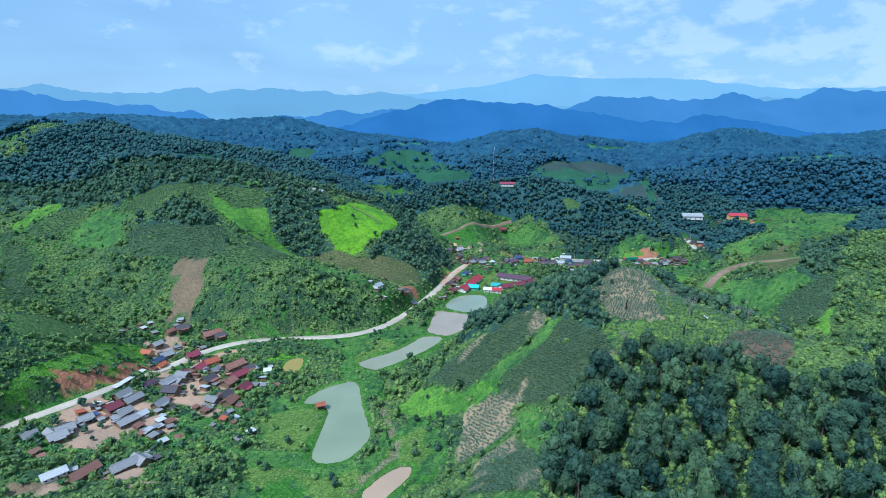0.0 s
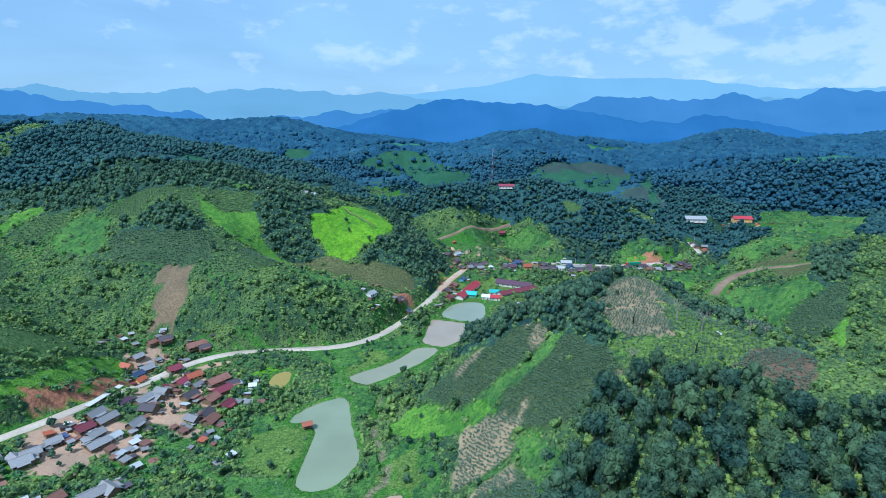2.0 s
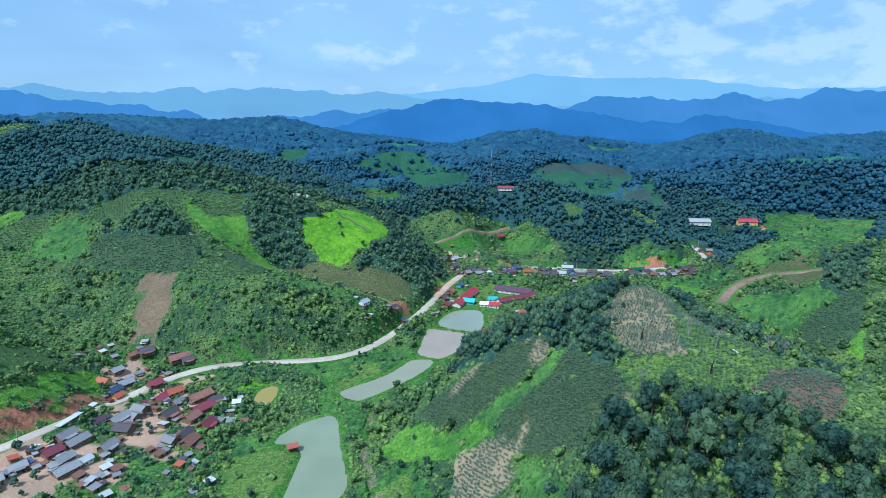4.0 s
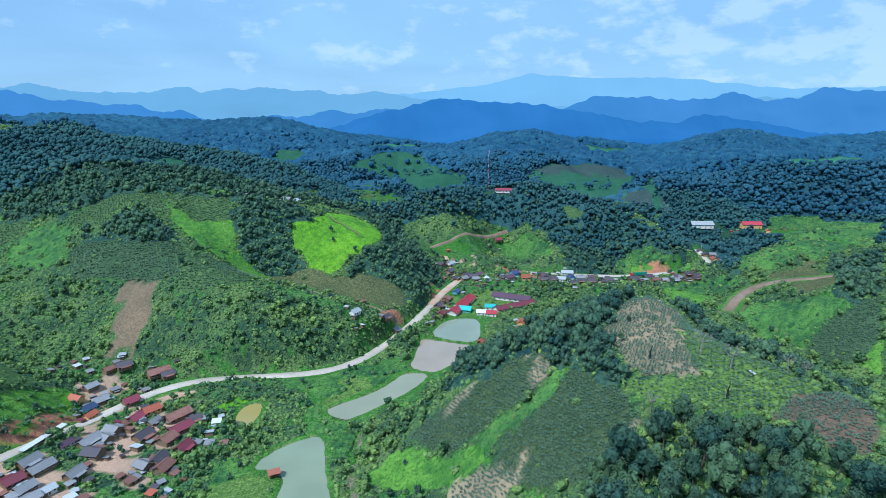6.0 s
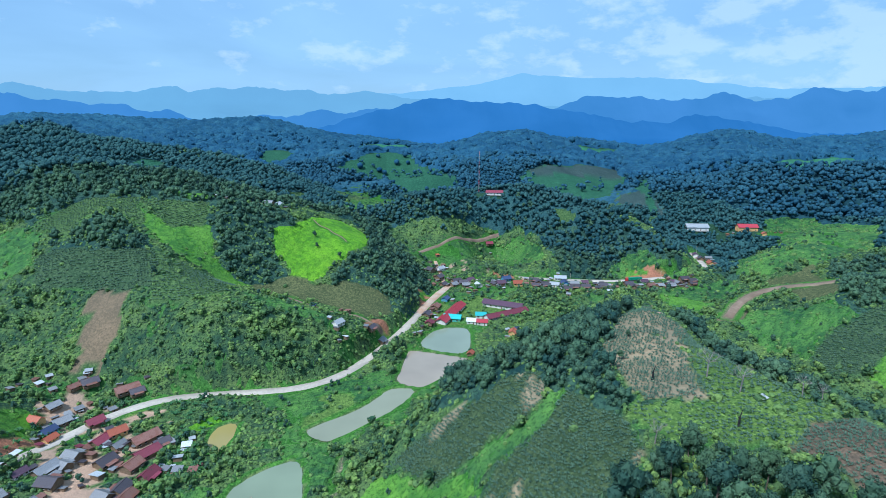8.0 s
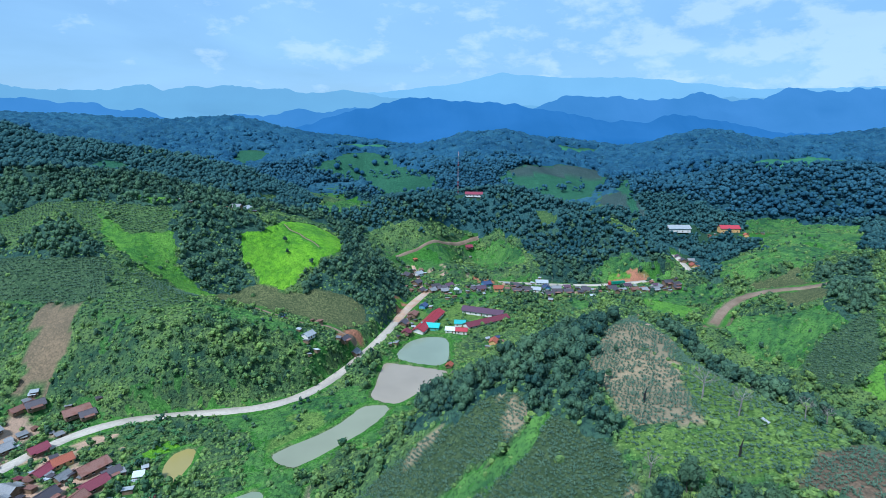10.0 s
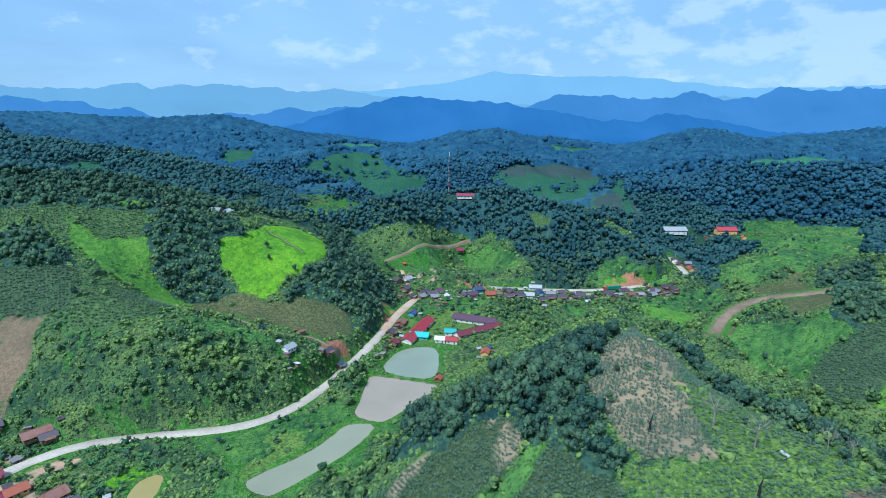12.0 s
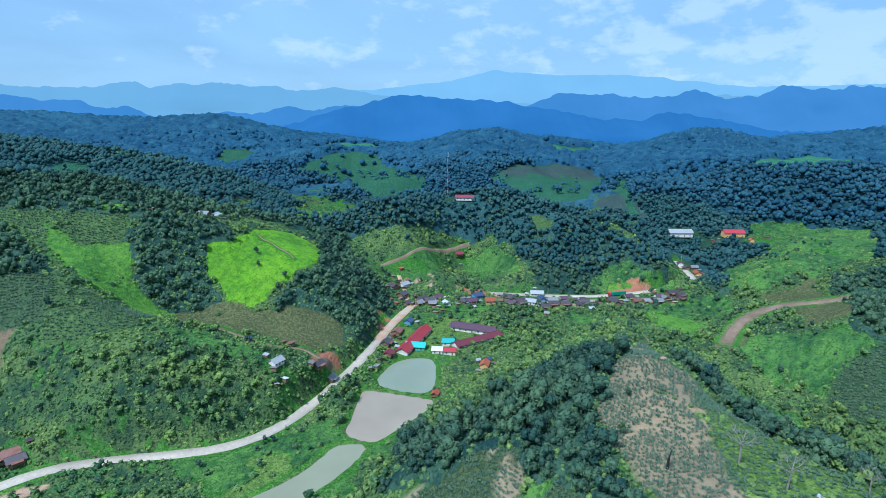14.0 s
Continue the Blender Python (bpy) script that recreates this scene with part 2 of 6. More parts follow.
MAT = {
    "ground": ground_material(),
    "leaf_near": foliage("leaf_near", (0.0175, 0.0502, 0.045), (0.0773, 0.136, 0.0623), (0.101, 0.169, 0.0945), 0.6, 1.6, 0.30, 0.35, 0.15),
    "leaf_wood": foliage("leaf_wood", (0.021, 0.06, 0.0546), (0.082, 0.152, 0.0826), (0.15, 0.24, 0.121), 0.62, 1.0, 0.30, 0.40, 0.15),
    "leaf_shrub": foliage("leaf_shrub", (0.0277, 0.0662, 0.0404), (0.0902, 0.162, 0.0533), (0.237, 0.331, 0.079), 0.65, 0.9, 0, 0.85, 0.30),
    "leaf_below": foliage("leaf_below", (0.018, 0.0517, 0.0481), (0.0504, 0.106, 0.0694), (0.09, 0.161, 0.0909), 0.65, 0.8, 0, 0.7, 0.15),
    # ridge, far and distant leaves: haze of distance mixed into the colour as blue
    "leaf_ridge_haze": foliage("leaf_ridge_haze", (0.0195, 0.0624, 0.0748), (0.0481, 0.115, 0.114), (0.0936, 0.182, 0.147), 0.7, 0.7, 0, 0.40, 0.22),
    "leaf_far_haze": foliage("leaf_far_haze", (0.0172, 0.0616, 0.101), (0.0391, 0.11, 0.157), (0.069, 0.163, 0.194), 0.7, 0.6, 0, 0.40, 0.25),
    # darker hazed leaves, painted as the shaded floor between the far crowns
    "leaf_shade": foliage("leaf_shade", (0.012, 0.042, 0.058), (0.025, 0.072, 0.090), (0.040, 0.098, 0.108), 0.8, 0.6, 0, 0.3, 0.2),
    "leaf_distant_haze": foliage("leaf_distant_haze", (0.0161, 0.0626, 0.122), (0.0299, 0.0994, 0.168), (0.0621, 0.162, 0.205), 0.75, 0.35, 0, 0.3, 0.3),
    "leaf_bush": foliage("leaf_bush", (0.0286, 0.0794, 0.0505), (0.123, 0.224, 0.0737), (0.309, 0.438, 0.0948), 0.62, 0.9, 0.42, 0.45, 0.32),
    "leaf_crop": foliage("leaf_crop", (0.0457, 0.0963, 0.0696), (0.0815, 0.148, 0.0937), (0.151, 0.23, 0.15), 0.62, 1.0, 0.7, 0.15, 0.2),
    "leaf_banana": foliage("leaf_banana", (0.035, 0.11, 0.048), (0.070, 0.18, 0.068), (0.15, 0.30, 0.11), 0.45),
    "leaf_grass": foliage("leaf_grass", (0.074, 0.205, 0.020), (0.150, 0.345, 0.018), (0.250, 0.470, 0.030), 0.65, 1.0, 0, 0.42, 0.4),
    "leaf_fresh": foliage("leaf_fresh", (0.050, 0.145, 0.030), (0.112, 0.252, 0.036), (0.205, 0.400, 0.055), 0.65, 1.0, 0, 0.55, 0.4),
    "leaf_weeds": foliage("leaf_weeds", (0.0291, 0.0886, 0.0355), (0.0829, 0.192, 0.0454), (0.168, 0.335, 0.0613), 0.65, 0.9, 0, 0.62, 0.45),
    "bark": surface("bark", (0.10, 0.08, 0.06), (0.19, 0.16, 0.13), 0.8, 6.0),
    "dead_wood": surface("dead_wood", (0.20, 0.18, 0.16), (0.36, 0.33, 0.30), 0.6, 5.0),
    "concrete": surface("concrete", (0.40, 0.35, 0.29), (0.54, 0.48, 0.40), 0.06, 0.8, 0.9, 0.2, 0.03),
    "dusty_road": surface("dusty_road", (0.46, 0.30, 0.20), (0.50, 0.42, 0.34), 0.10, 0.9, 0.95, 0.1, 0.05),
    "track": surface("track_earth", (0.18, 0.13, 0.092), (0.27, 0.20, 0.145), 0.10, 0.9, 0.95, 0.1, 0.05),
    "dirt_road": surface("dirt_road", (0.46, 0.28, 0.18), (0.58, 0.42, 0.30), 0.08, 0.9, 0.95, 0.1, 0.05),
    "plaster": surface("plaster", (0.62, 0.60, 0.55), (0.76, 0.74, 0.70), 0.4, 3.0),
    "plank": surface("plank", (0.16, 0.11, 0.07), (0.27, 0.19, 0.12), 0.5, 5.0),
    "plaster_blue": surface("plaster_blue", (0.10, 0.28, 0.42), (0.15, 0.36, 0.50), 0.4, 3.0),
    "plaster_teal": surface("plaster_teal", (0.10, 0.36, 0.30), (0.14, 0.45, 0.38), 0.4, 3.0),
    "plaster_ochre": surface("plaster_ochre", (0.62, 0.36, 0.14), (0.72, 0.46, 0.20), 0.4, 3.0),
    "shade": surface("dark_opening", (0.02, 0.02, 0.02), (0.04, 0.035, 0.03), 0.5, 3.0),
    "steel": surface("steel", (0.45, 0.46, 0.47), (0.60, 0.61, 0.62), 0.5, 3.0, 0.4, 0.5),
    "rubber": surface("rubber", (0.02, 0.02, 0.02), (0.035, 0.035, 0.035), 0.5, 3.0),
    "paint_white": surface("paint_white", (0.72, 0.72, 0.72), (0.82, 0.82, 0.82), 0.5, 3.0, 0.35, 0.5, 0.01),
    "paint_red": surface("paint_red", (0.42, 0.04, 0.03), (0.52, 0.06, 0.05), 0.5, 3.0, 0.4, 0.5, 0.01),
    "tarpaulin": surface("tarpaulin", (0.02, 0.20, 0.12), (0.04, 0.28, 0.17), 0.4, 2.0, 0.6, 0.3, 0.05),
    "grey": roofing("roof_grey", (0.275, 0.28, 0.29), (0.13, 0.11, 0.10), 0.4),
    "zinc": roofing("roof_zinc", (0.50, 0.53, 0.55), (0.30, 0.28, 0.27), 0.3),
    "white": roofing("roof_white", (0.70, 0.73, 0.75), (0.42, 0.40, 0.38), 0.2),
    "rust": roofing("roof_rust", (0.26, 0.13, 0.10), (0.20, 0.07, 0.04), 0.7),
    "dark": roofing("roof_dark", (0.085, 0.075, 0.09), (0.14, 0.08, 0.06), 0.45),
    "maroon": roofing("roof_maroon", (0.24, 0.045, 0.07), (0.13, 0.05, 0.05), 0.3),
    "purple": roofing("roof_purple", (0.115, 0.060, 0.095), (0.10, 0.06, 0.07), 0.3),
    "orange": roofing("roof_orange", (0.46, 0.12, 0.06), (0.26, 0.08, 0.05), 0.4),
    "red": roofing("roof_red", (0.50, 0.05, 0.07), (0.30, 0.06, 0.06), 0.2),
    "blue": roofing("roof_blue", (0.055, 0.085, 0.19), (0.08, 0.07, 0.09), 0.35),
    "teal": roofing("roof_teal", (0.08, 0.52, 0.50), (0.10, 0.36, 0.36), 0.2),
}


def water(name, tone, rough=0.10):
    m, t, b = nodes(name, rough, 0.32)
    c = mixed(t, grain(t, 0.03, 3.0), tone, tuple(0.86 * v for v in tone))
    t.links.new(c, b.inputs["Base Color"])
    bumped(t, b, grain(t, 0.7, 3.0), 0.06, 0.05)
    return m


# ---- the lie of the land ----
VALLEY = -8.0
# hills and hollows: east, north, radius, height
WEST_SLOPES = [
    (-900, 0, 140, 38.6), (0, 0, 95, -18.4), (-100, 100, 95, -11.9), (-60, 190, 32, -18.9), (0, 230, 32, -16.8),
    (-200, 230, 32, -38.4), (-240, 250, 32, 14.5), (-300, 270, 32, -37.0), (0, 270, 32, -14.2), (-280, 290, 45, 25.8),
    (-160, 290, 32, -13.3), (-100, 310, 65, -38.6), (-400, 310, 65, 12.7), (-160, 370, 32, -36.6), (-40, 370, 32, -52.0),
    (-240, 390, 32, -28.7), (-140, 430, 45, 25.6), (-220, 430, 32, 6.2), (-40, 430, 32, 5.8), (-300, 450, 32, -11.9),
    (-80, 470, 32, -13.1), (-240, 470, 32, 8.2),
]
EAST_SLOPES = [
    (-160, 470, 32, -13.3), (-140, 530, 32, 11.8), (-40, 550, 32, 20.7), (-600, 550, 95, 28.4), (-220, 570, 65, 44.6),
    (-100, 590, 45, 13.5), (-320, 590, 32, 13.5), (-400, 650, 95, 32.4), (0, 650, 32, -21.5), (850, 0, 140, 41.1),
    (160, 90, 45, 26.8), (100, 170, 32, -8.3), (300, 230, 65, -17.5), (200, 250, 95, 48.5), (200, 270, 32, -35.3),
    (60, 270, 32, 11.0), (160, 310, 32, 15.3), (20, 330, 32, 8.6), (220, 330, 32, -26.1), (80, 350, 45, 12.9),
    (240, 370, 45, -0.6), (420, 390, 65, 13.1),
]
MIDDLE_HILLS = [
    (20, 410, 45, -23.6), (140, 410, 32, 18.7), (220, 410, 32, -28.8), (300, 470, 32, 27.0), (380, 490, 65, 17.0),
    (550, 500, 95, 28.1), (280, 510, 32, -8.8), (40, 530, 65, -26.4), (200, 550, 140, -23.2), (260, 550, 32, -37.2),
    (20, 570, 32, -18.3), (320, 570, 32, 9.2), (160, 590, 32, -37.1), (360, 610, 32, 17.2), (200, 610, 32, -14.8),
    (60, 650, 45, -2.6), (300, 650, 32, -12.1), (160, 650, 32, 11.8), (240, 690, 32, 16.0), (440, 690, 45, 15.7),
    (80, 690, 32, -75.4), (140, 690, 32, -21.3),
]
NORTH_HILLS = [
    (-160, 710, 45, 5.7), (-60, 710, 32, 4.7), (-505, 775, 75, 28.6), (-235, 820, 75, 25.7), (-100, 820, 75, -7.8),
    (-10, 865, 75, -34.2), (-100, 955, 105, -13.9), (-280, 955, 75, -57.8), (-500, 1000, 300, 116.2), (-10, 1000, 75, 47.7),
    (-55, 1090, 75, -56.8), (-325, 1135, 75, -19.5), (-820, 1180, 75, -18.6), (-190, 1180, 75, 12.7), (-500, 1200, 200, -86.2),
    (-100, 1270, 75, 32.0), (-10, 1360, 75, 8.8), (-190, 1405, 105, -26.6), (-55, 1495, 75, -16.9), (-100, 1585, 75, 19.4),
    (-1300, 1700, 200, 85.6), (-460, 1720, 105, 41.6),
]
FAR_HILLS = [
    (-1000, 1720, 75, 14.1), (-865, 1720, 75, 5.8), (-800, 1800, 300, 101.2), (-200, 1800, 200, 38.6), (340, 710, 65, -20.2),
    (20, 710, 45, 26.3), (125, 730, 75, 57.3), (485, 775, 75, -23.3), (620, 775, 75, 25.2), (215, 820, 75, -37.8),
    (305, 865, 75, 22.6), (600, 900, 95, 35.1), (125, 910, 75, -14.8), (395, 910, 75, 7.5), (800, 910, 75, 35.5),
    (485, 910, 75, 19.0), (125, 1000, 75, -19.8), (620, 1045, 75, -24.0), (350, 1045, 75, -21.1), (450, 1100, 95, -11.5),
    (200, 1100, 95, 15.5), (575, 1180, 75, 18.9),
]
LAST_HILLS = [
    (80, 1225, 75, 6.3), (440, 1270, 75, -23.4), (845, 1315, 75, -5.4), (170, 1360, 105, 57.7), (575, 1360, 75, 9.4),
    (600, 1400, 300, 47.2), (710, 1405, 75, 44.8), (305, 1405, 75, 13.3), (935, 1450, 75, 20.6), (440, 1450, 75, -19.7),
    (1200, 1500, 200, 63.1), (1500, 1500, 200, 45.1), (440, 1585, 75, 26.6), (305, 1585, 75, 32.4), (935, 1675, 105, -29.6),
    (710, 1675, 75, -15.3), (215, 1720, 105, -10.8), (395, 1720, 75, -55.9),
]
# spurs and cols that break the slopes
SPURS = [
    (200, 275, 20, 5.3), (170, 300, 20, -7.1), (155, 315, 20, -12.8), (75, 315, 30, 2.6), (245, 325, 20, -7.9),
    (230, 325, 20, -10.6), (175, 330, 20, -6.5), (120, 340, 20, 6.7), (190, 345, 45, -15.6), (-275, 345, 20, -4.5),
    (170, 355, 20, -11.4), (130, 360, 20, 6.6), (185, 385, 20, -9.5), (255, 385, 30, 3.0), (70, 390, 45, 5.1),
    (-145, 390, 20, 3.9), (180, 410, 20, -11.3), (130, 415, 20, 8.8), (-64, 428, 24, 8.0), (270, 430, 45, 8.5),
    (-215, 435, 20, -7.0), (-170, 440, 20, 3.6), (-175, 470, 20, 8.1), (-210, 480, 20, 4.1),
]
COLS = [
    (245, 490, 20, 5.2), (-125, 495, 20, -14.4), (-30, 515, 45, -2.9), (-110, 590, 30, 4.8), (100, 625, 45, -7.7),
    (100, 625, 20, -9.2), (265, 630, 20, 10.7), (30, 640, 20, -10.7), (215, 650, 20, -7.3), (160, 655, 20, -7.3),
    (175, 660, 20, -8.5), (175, 675, 20, -6.4), (235, 685, 20, 4.0), (195, 700, 20, 8.0), (170, 715, 20, 5.0),
    (130, 730, 30, 10.5), (385, 740, 20, 9.7), (50, 745, 20, 3.2), (-5, 750, 20, -9.3), (250, 780, 45, 7.4),
    (350, 785, 20, -2.7), (200, 810, 20, 3.5), (120, 830, 30, -2.7), (40, 840, 20, 3.0),
]
TRACK_SLOPE = [(280, 460, 25, -12.7), (260, 520, 25, 8.5), (320, 480, 25, -11.3), (240, 480, 25, -1.5), (280, 520, 25, 8.2), (300, 440, 25, 5.3)]
HILLS = (WEST_SLOPES, EAST_SLOPES, MIDDLE_HILLS, NORTH_HILLS, FAR_HILLS, LAST_HILLS, SPURS, COLS, TRACK_SLOPE)


def smooth(a, b, v):
    s = np.clip((v - a) / (b - a), 0, 1)
    return s * s * (3 - 2 * s)


def valley_at(x, y):
    """The valley floor, which climbs towards the western village."""
    return VALLEY + 7.5 * smooth(120, 185, -np.asarray(x)) * smooth(-345, -285, -np.asarray(y))


def value_noise(x, y, size, seed):
    """Smooth noise from -1 to 1 in cells of that size."""
    u, v = np.asarray(x) / size + seed * 17.31, np.asarray(y) / size - seed * 9.77
    i, j = np.floor(u), np.floor(v)
    f, g = u - i, v - j
    f, g = f * f * (3 - 2 * f), g * g * (3 - 2 * g)

    def corner(a, b):
        h = np.sin(a * 127.1 + b * 311.7 + seed * 74.7) * 43758.5453
        return (h - np.floor(h)) * 2 - 1

    return (corner(i, j) * (1 - f) + corner(i + 1, j) * f) * (1 - g) + (corner(i, j + 1) * (1 - f) + corner(i + 1, j + 1) * f) * g


def inside(poly, x, y):
    res = np.zeros(np.shape(x), bool)
    n = len(poly)
    for k in range(n):
        (x0, y0), (x1, y1) = poly[k], poly[(k + 1) % n]
        if y0 == y1:
            continue
        cut = ((y0 > y) != (y1 > y)) & (x < (x1 - x0) * (y - y0) / (y1 - y0) + x0)
        res ^= cut
    return res


def away(line, x, y, closed=False):
    """Distance from a line of points."""
    best = np.full(np.shape(x), 1e9)
    pts = list(line) + ([line[0]] if closed else [])
    for (x0, y0), (x1, y1) in zip(pts[:-1], pts[1:]):
        dx, dy = x1 - x0, y1 - y0
        s = np.clip(((x - x0) * dx + (y - y0) * dy) / (dx * dx + dy * dy + 1e-9), 0, 1)
        best = np.minimum(best, np.hypot(x - x0 - s * dx, y - y0 - s * dy))
    return best


def rounded(line, closed=False, times=2):
    """A polygon or line with its corners cut round."""
    pts = [Vector((*p, 0)) for p in line]
    for _ in range(times):
        out = [] if closed else [pts[0]]
        for k in range(len(pts) if closed else len(pts) - 1):
            p, q = pts[k], pts[(k + 1) % len(pts)]
            out += [p.lerp(q, 0.25), p.lerp(q, 0.75)]
        pts = out if closed else out + [pts[-1]]
    return [(p.x, p.y) for p in pts]


# ponds, road, fields and woods: outlines in plan
POND = {
    "pond_big": [(-79.6, 291.7), (-77.2, 302.3), (-65.8, 315), (-54.9, 321), (-49.7, 313.6), (-45.7, 292.3), (-40.2, 274.1), (-36.6, 261.5), (-38, 252.7), (-43.8, 239.9), (-52.2, 235), (-59, 236.3), (-63.2, 241.7), (-63.2, 250.3), (-62.7, 274.1), (-62.6, 284.2), (-67.8, 291.7)],
    "pond_long": [(-57.4, 344.5), (-46.9, 355.1), (-32.6, 365.4), (-21.7, 380.3), (-16.1, 392), (-3.7, 393.1), (0.8, 387.7), (-10.5, 367.3), (-27.5, 348.8), (-37.7, 338.5), (-44.5, 335.2)],
    "pond_mid": [(-6.7, 447.7), (-1.8, 448.1), (31, 435.9), (35.4, 433), (32.1, 423.7), (19.6, 409.8), (6.8, 394.7), (2.8, 392.4), (-4.4, 395.4), (-12.5, 401), (-10, 417.3), (-8.2, 432.4)],
    "pond_top": [(-0.9, 455.9), (8, 479.7), (13.4, 487), (25.3, 492.5), (39.8, 488.1), (37.2, 453.6), (32.9, 441.8), (18.5, 443.4)],
    "pond_ochre": [(-103.6, 338.3), (-103.3, 348.5), (-98.2, 354.6), (-92.5, 353), (-90.6, 343.3), (-92.1, 329.4), (-95.6, 324.7)],
    "pond_mud": [(-36.9, 211.3), (-29.9, 223.6), (-21.9, 232.8), (-13.3, 233.7), (-14.9, 225.7), (-22.8, 213.9), (-26.8, 206.7)],
}
ROAD_NEAR = [(-216.1, 250.6), (-208.1, 262.8), (-197.1, 277.3), (-186.5, 295.9), (-179.6, 325.9), (-169.6, 350.6), (-157.5, 367.3), (-142.1, 379.3), (-115.4, 384.5), (-91.5, 386.6), (-67.6, 390.9), (-48.5, 404.3), (-33.2, 428.7), (-18.8, 463.2), (-4.7, 503.2), (9, 546.1)]
ROAD_FAR = [(-9.3, 499), (6.4, 545.3), (23.2, 590.4), (32.1, 602.9), (44.1, 605.5), (60.7, 618.4), (85.7, 625.9), (116.9, 618.7), (142.7, 613.6), (163.4, 610.6), (195.1, 608.8), (231.1, 617.5), (256.7, 625.3), (276.8, 626), (292.9, 636.8), (301.5, 659), (307, 685.6), (314.6, 722.4)]
SIDE_ROAD = [(23.2, 590.4), (20, 612), (17, 629.9), (13.8, 643.2)]
BROOK = [(-33, 323), (-34, 302), (-33, 283), (-27, 266), (-23, 250), (-21, 243), (-34, 228), (-38, 216)]
FOOT_PATH = [(146, 418), (144, 404), (142, 391), (140, 372), (132, 358), (121, 343)]
TRACK_LINE = [(231, 478, 2.8), (244, 490, 9.2), (259, 499, 13.7), (276, 505, 16.3), (295, 508, 18.1), (316, 505, 20.6), (345, 498, 28.3)]
TRACK_E = [p[:2] for p in TRACK_LINE]
HILL_PATH = [(-100, 478), (-86, 473), (-73, 468), (-58, 465), (-44, 471), (-32, 459), (-25, 466)]
GRASS_PATH = [(-93, 573), (-87, 565), (-80, 563), (-74, 556), (-67, 554), (-61, 548)]
TRACK_N = [(-3, 647), (8, 656), (23, 662), (45, 685), (60, 703), (76, 713), (87, 714)]
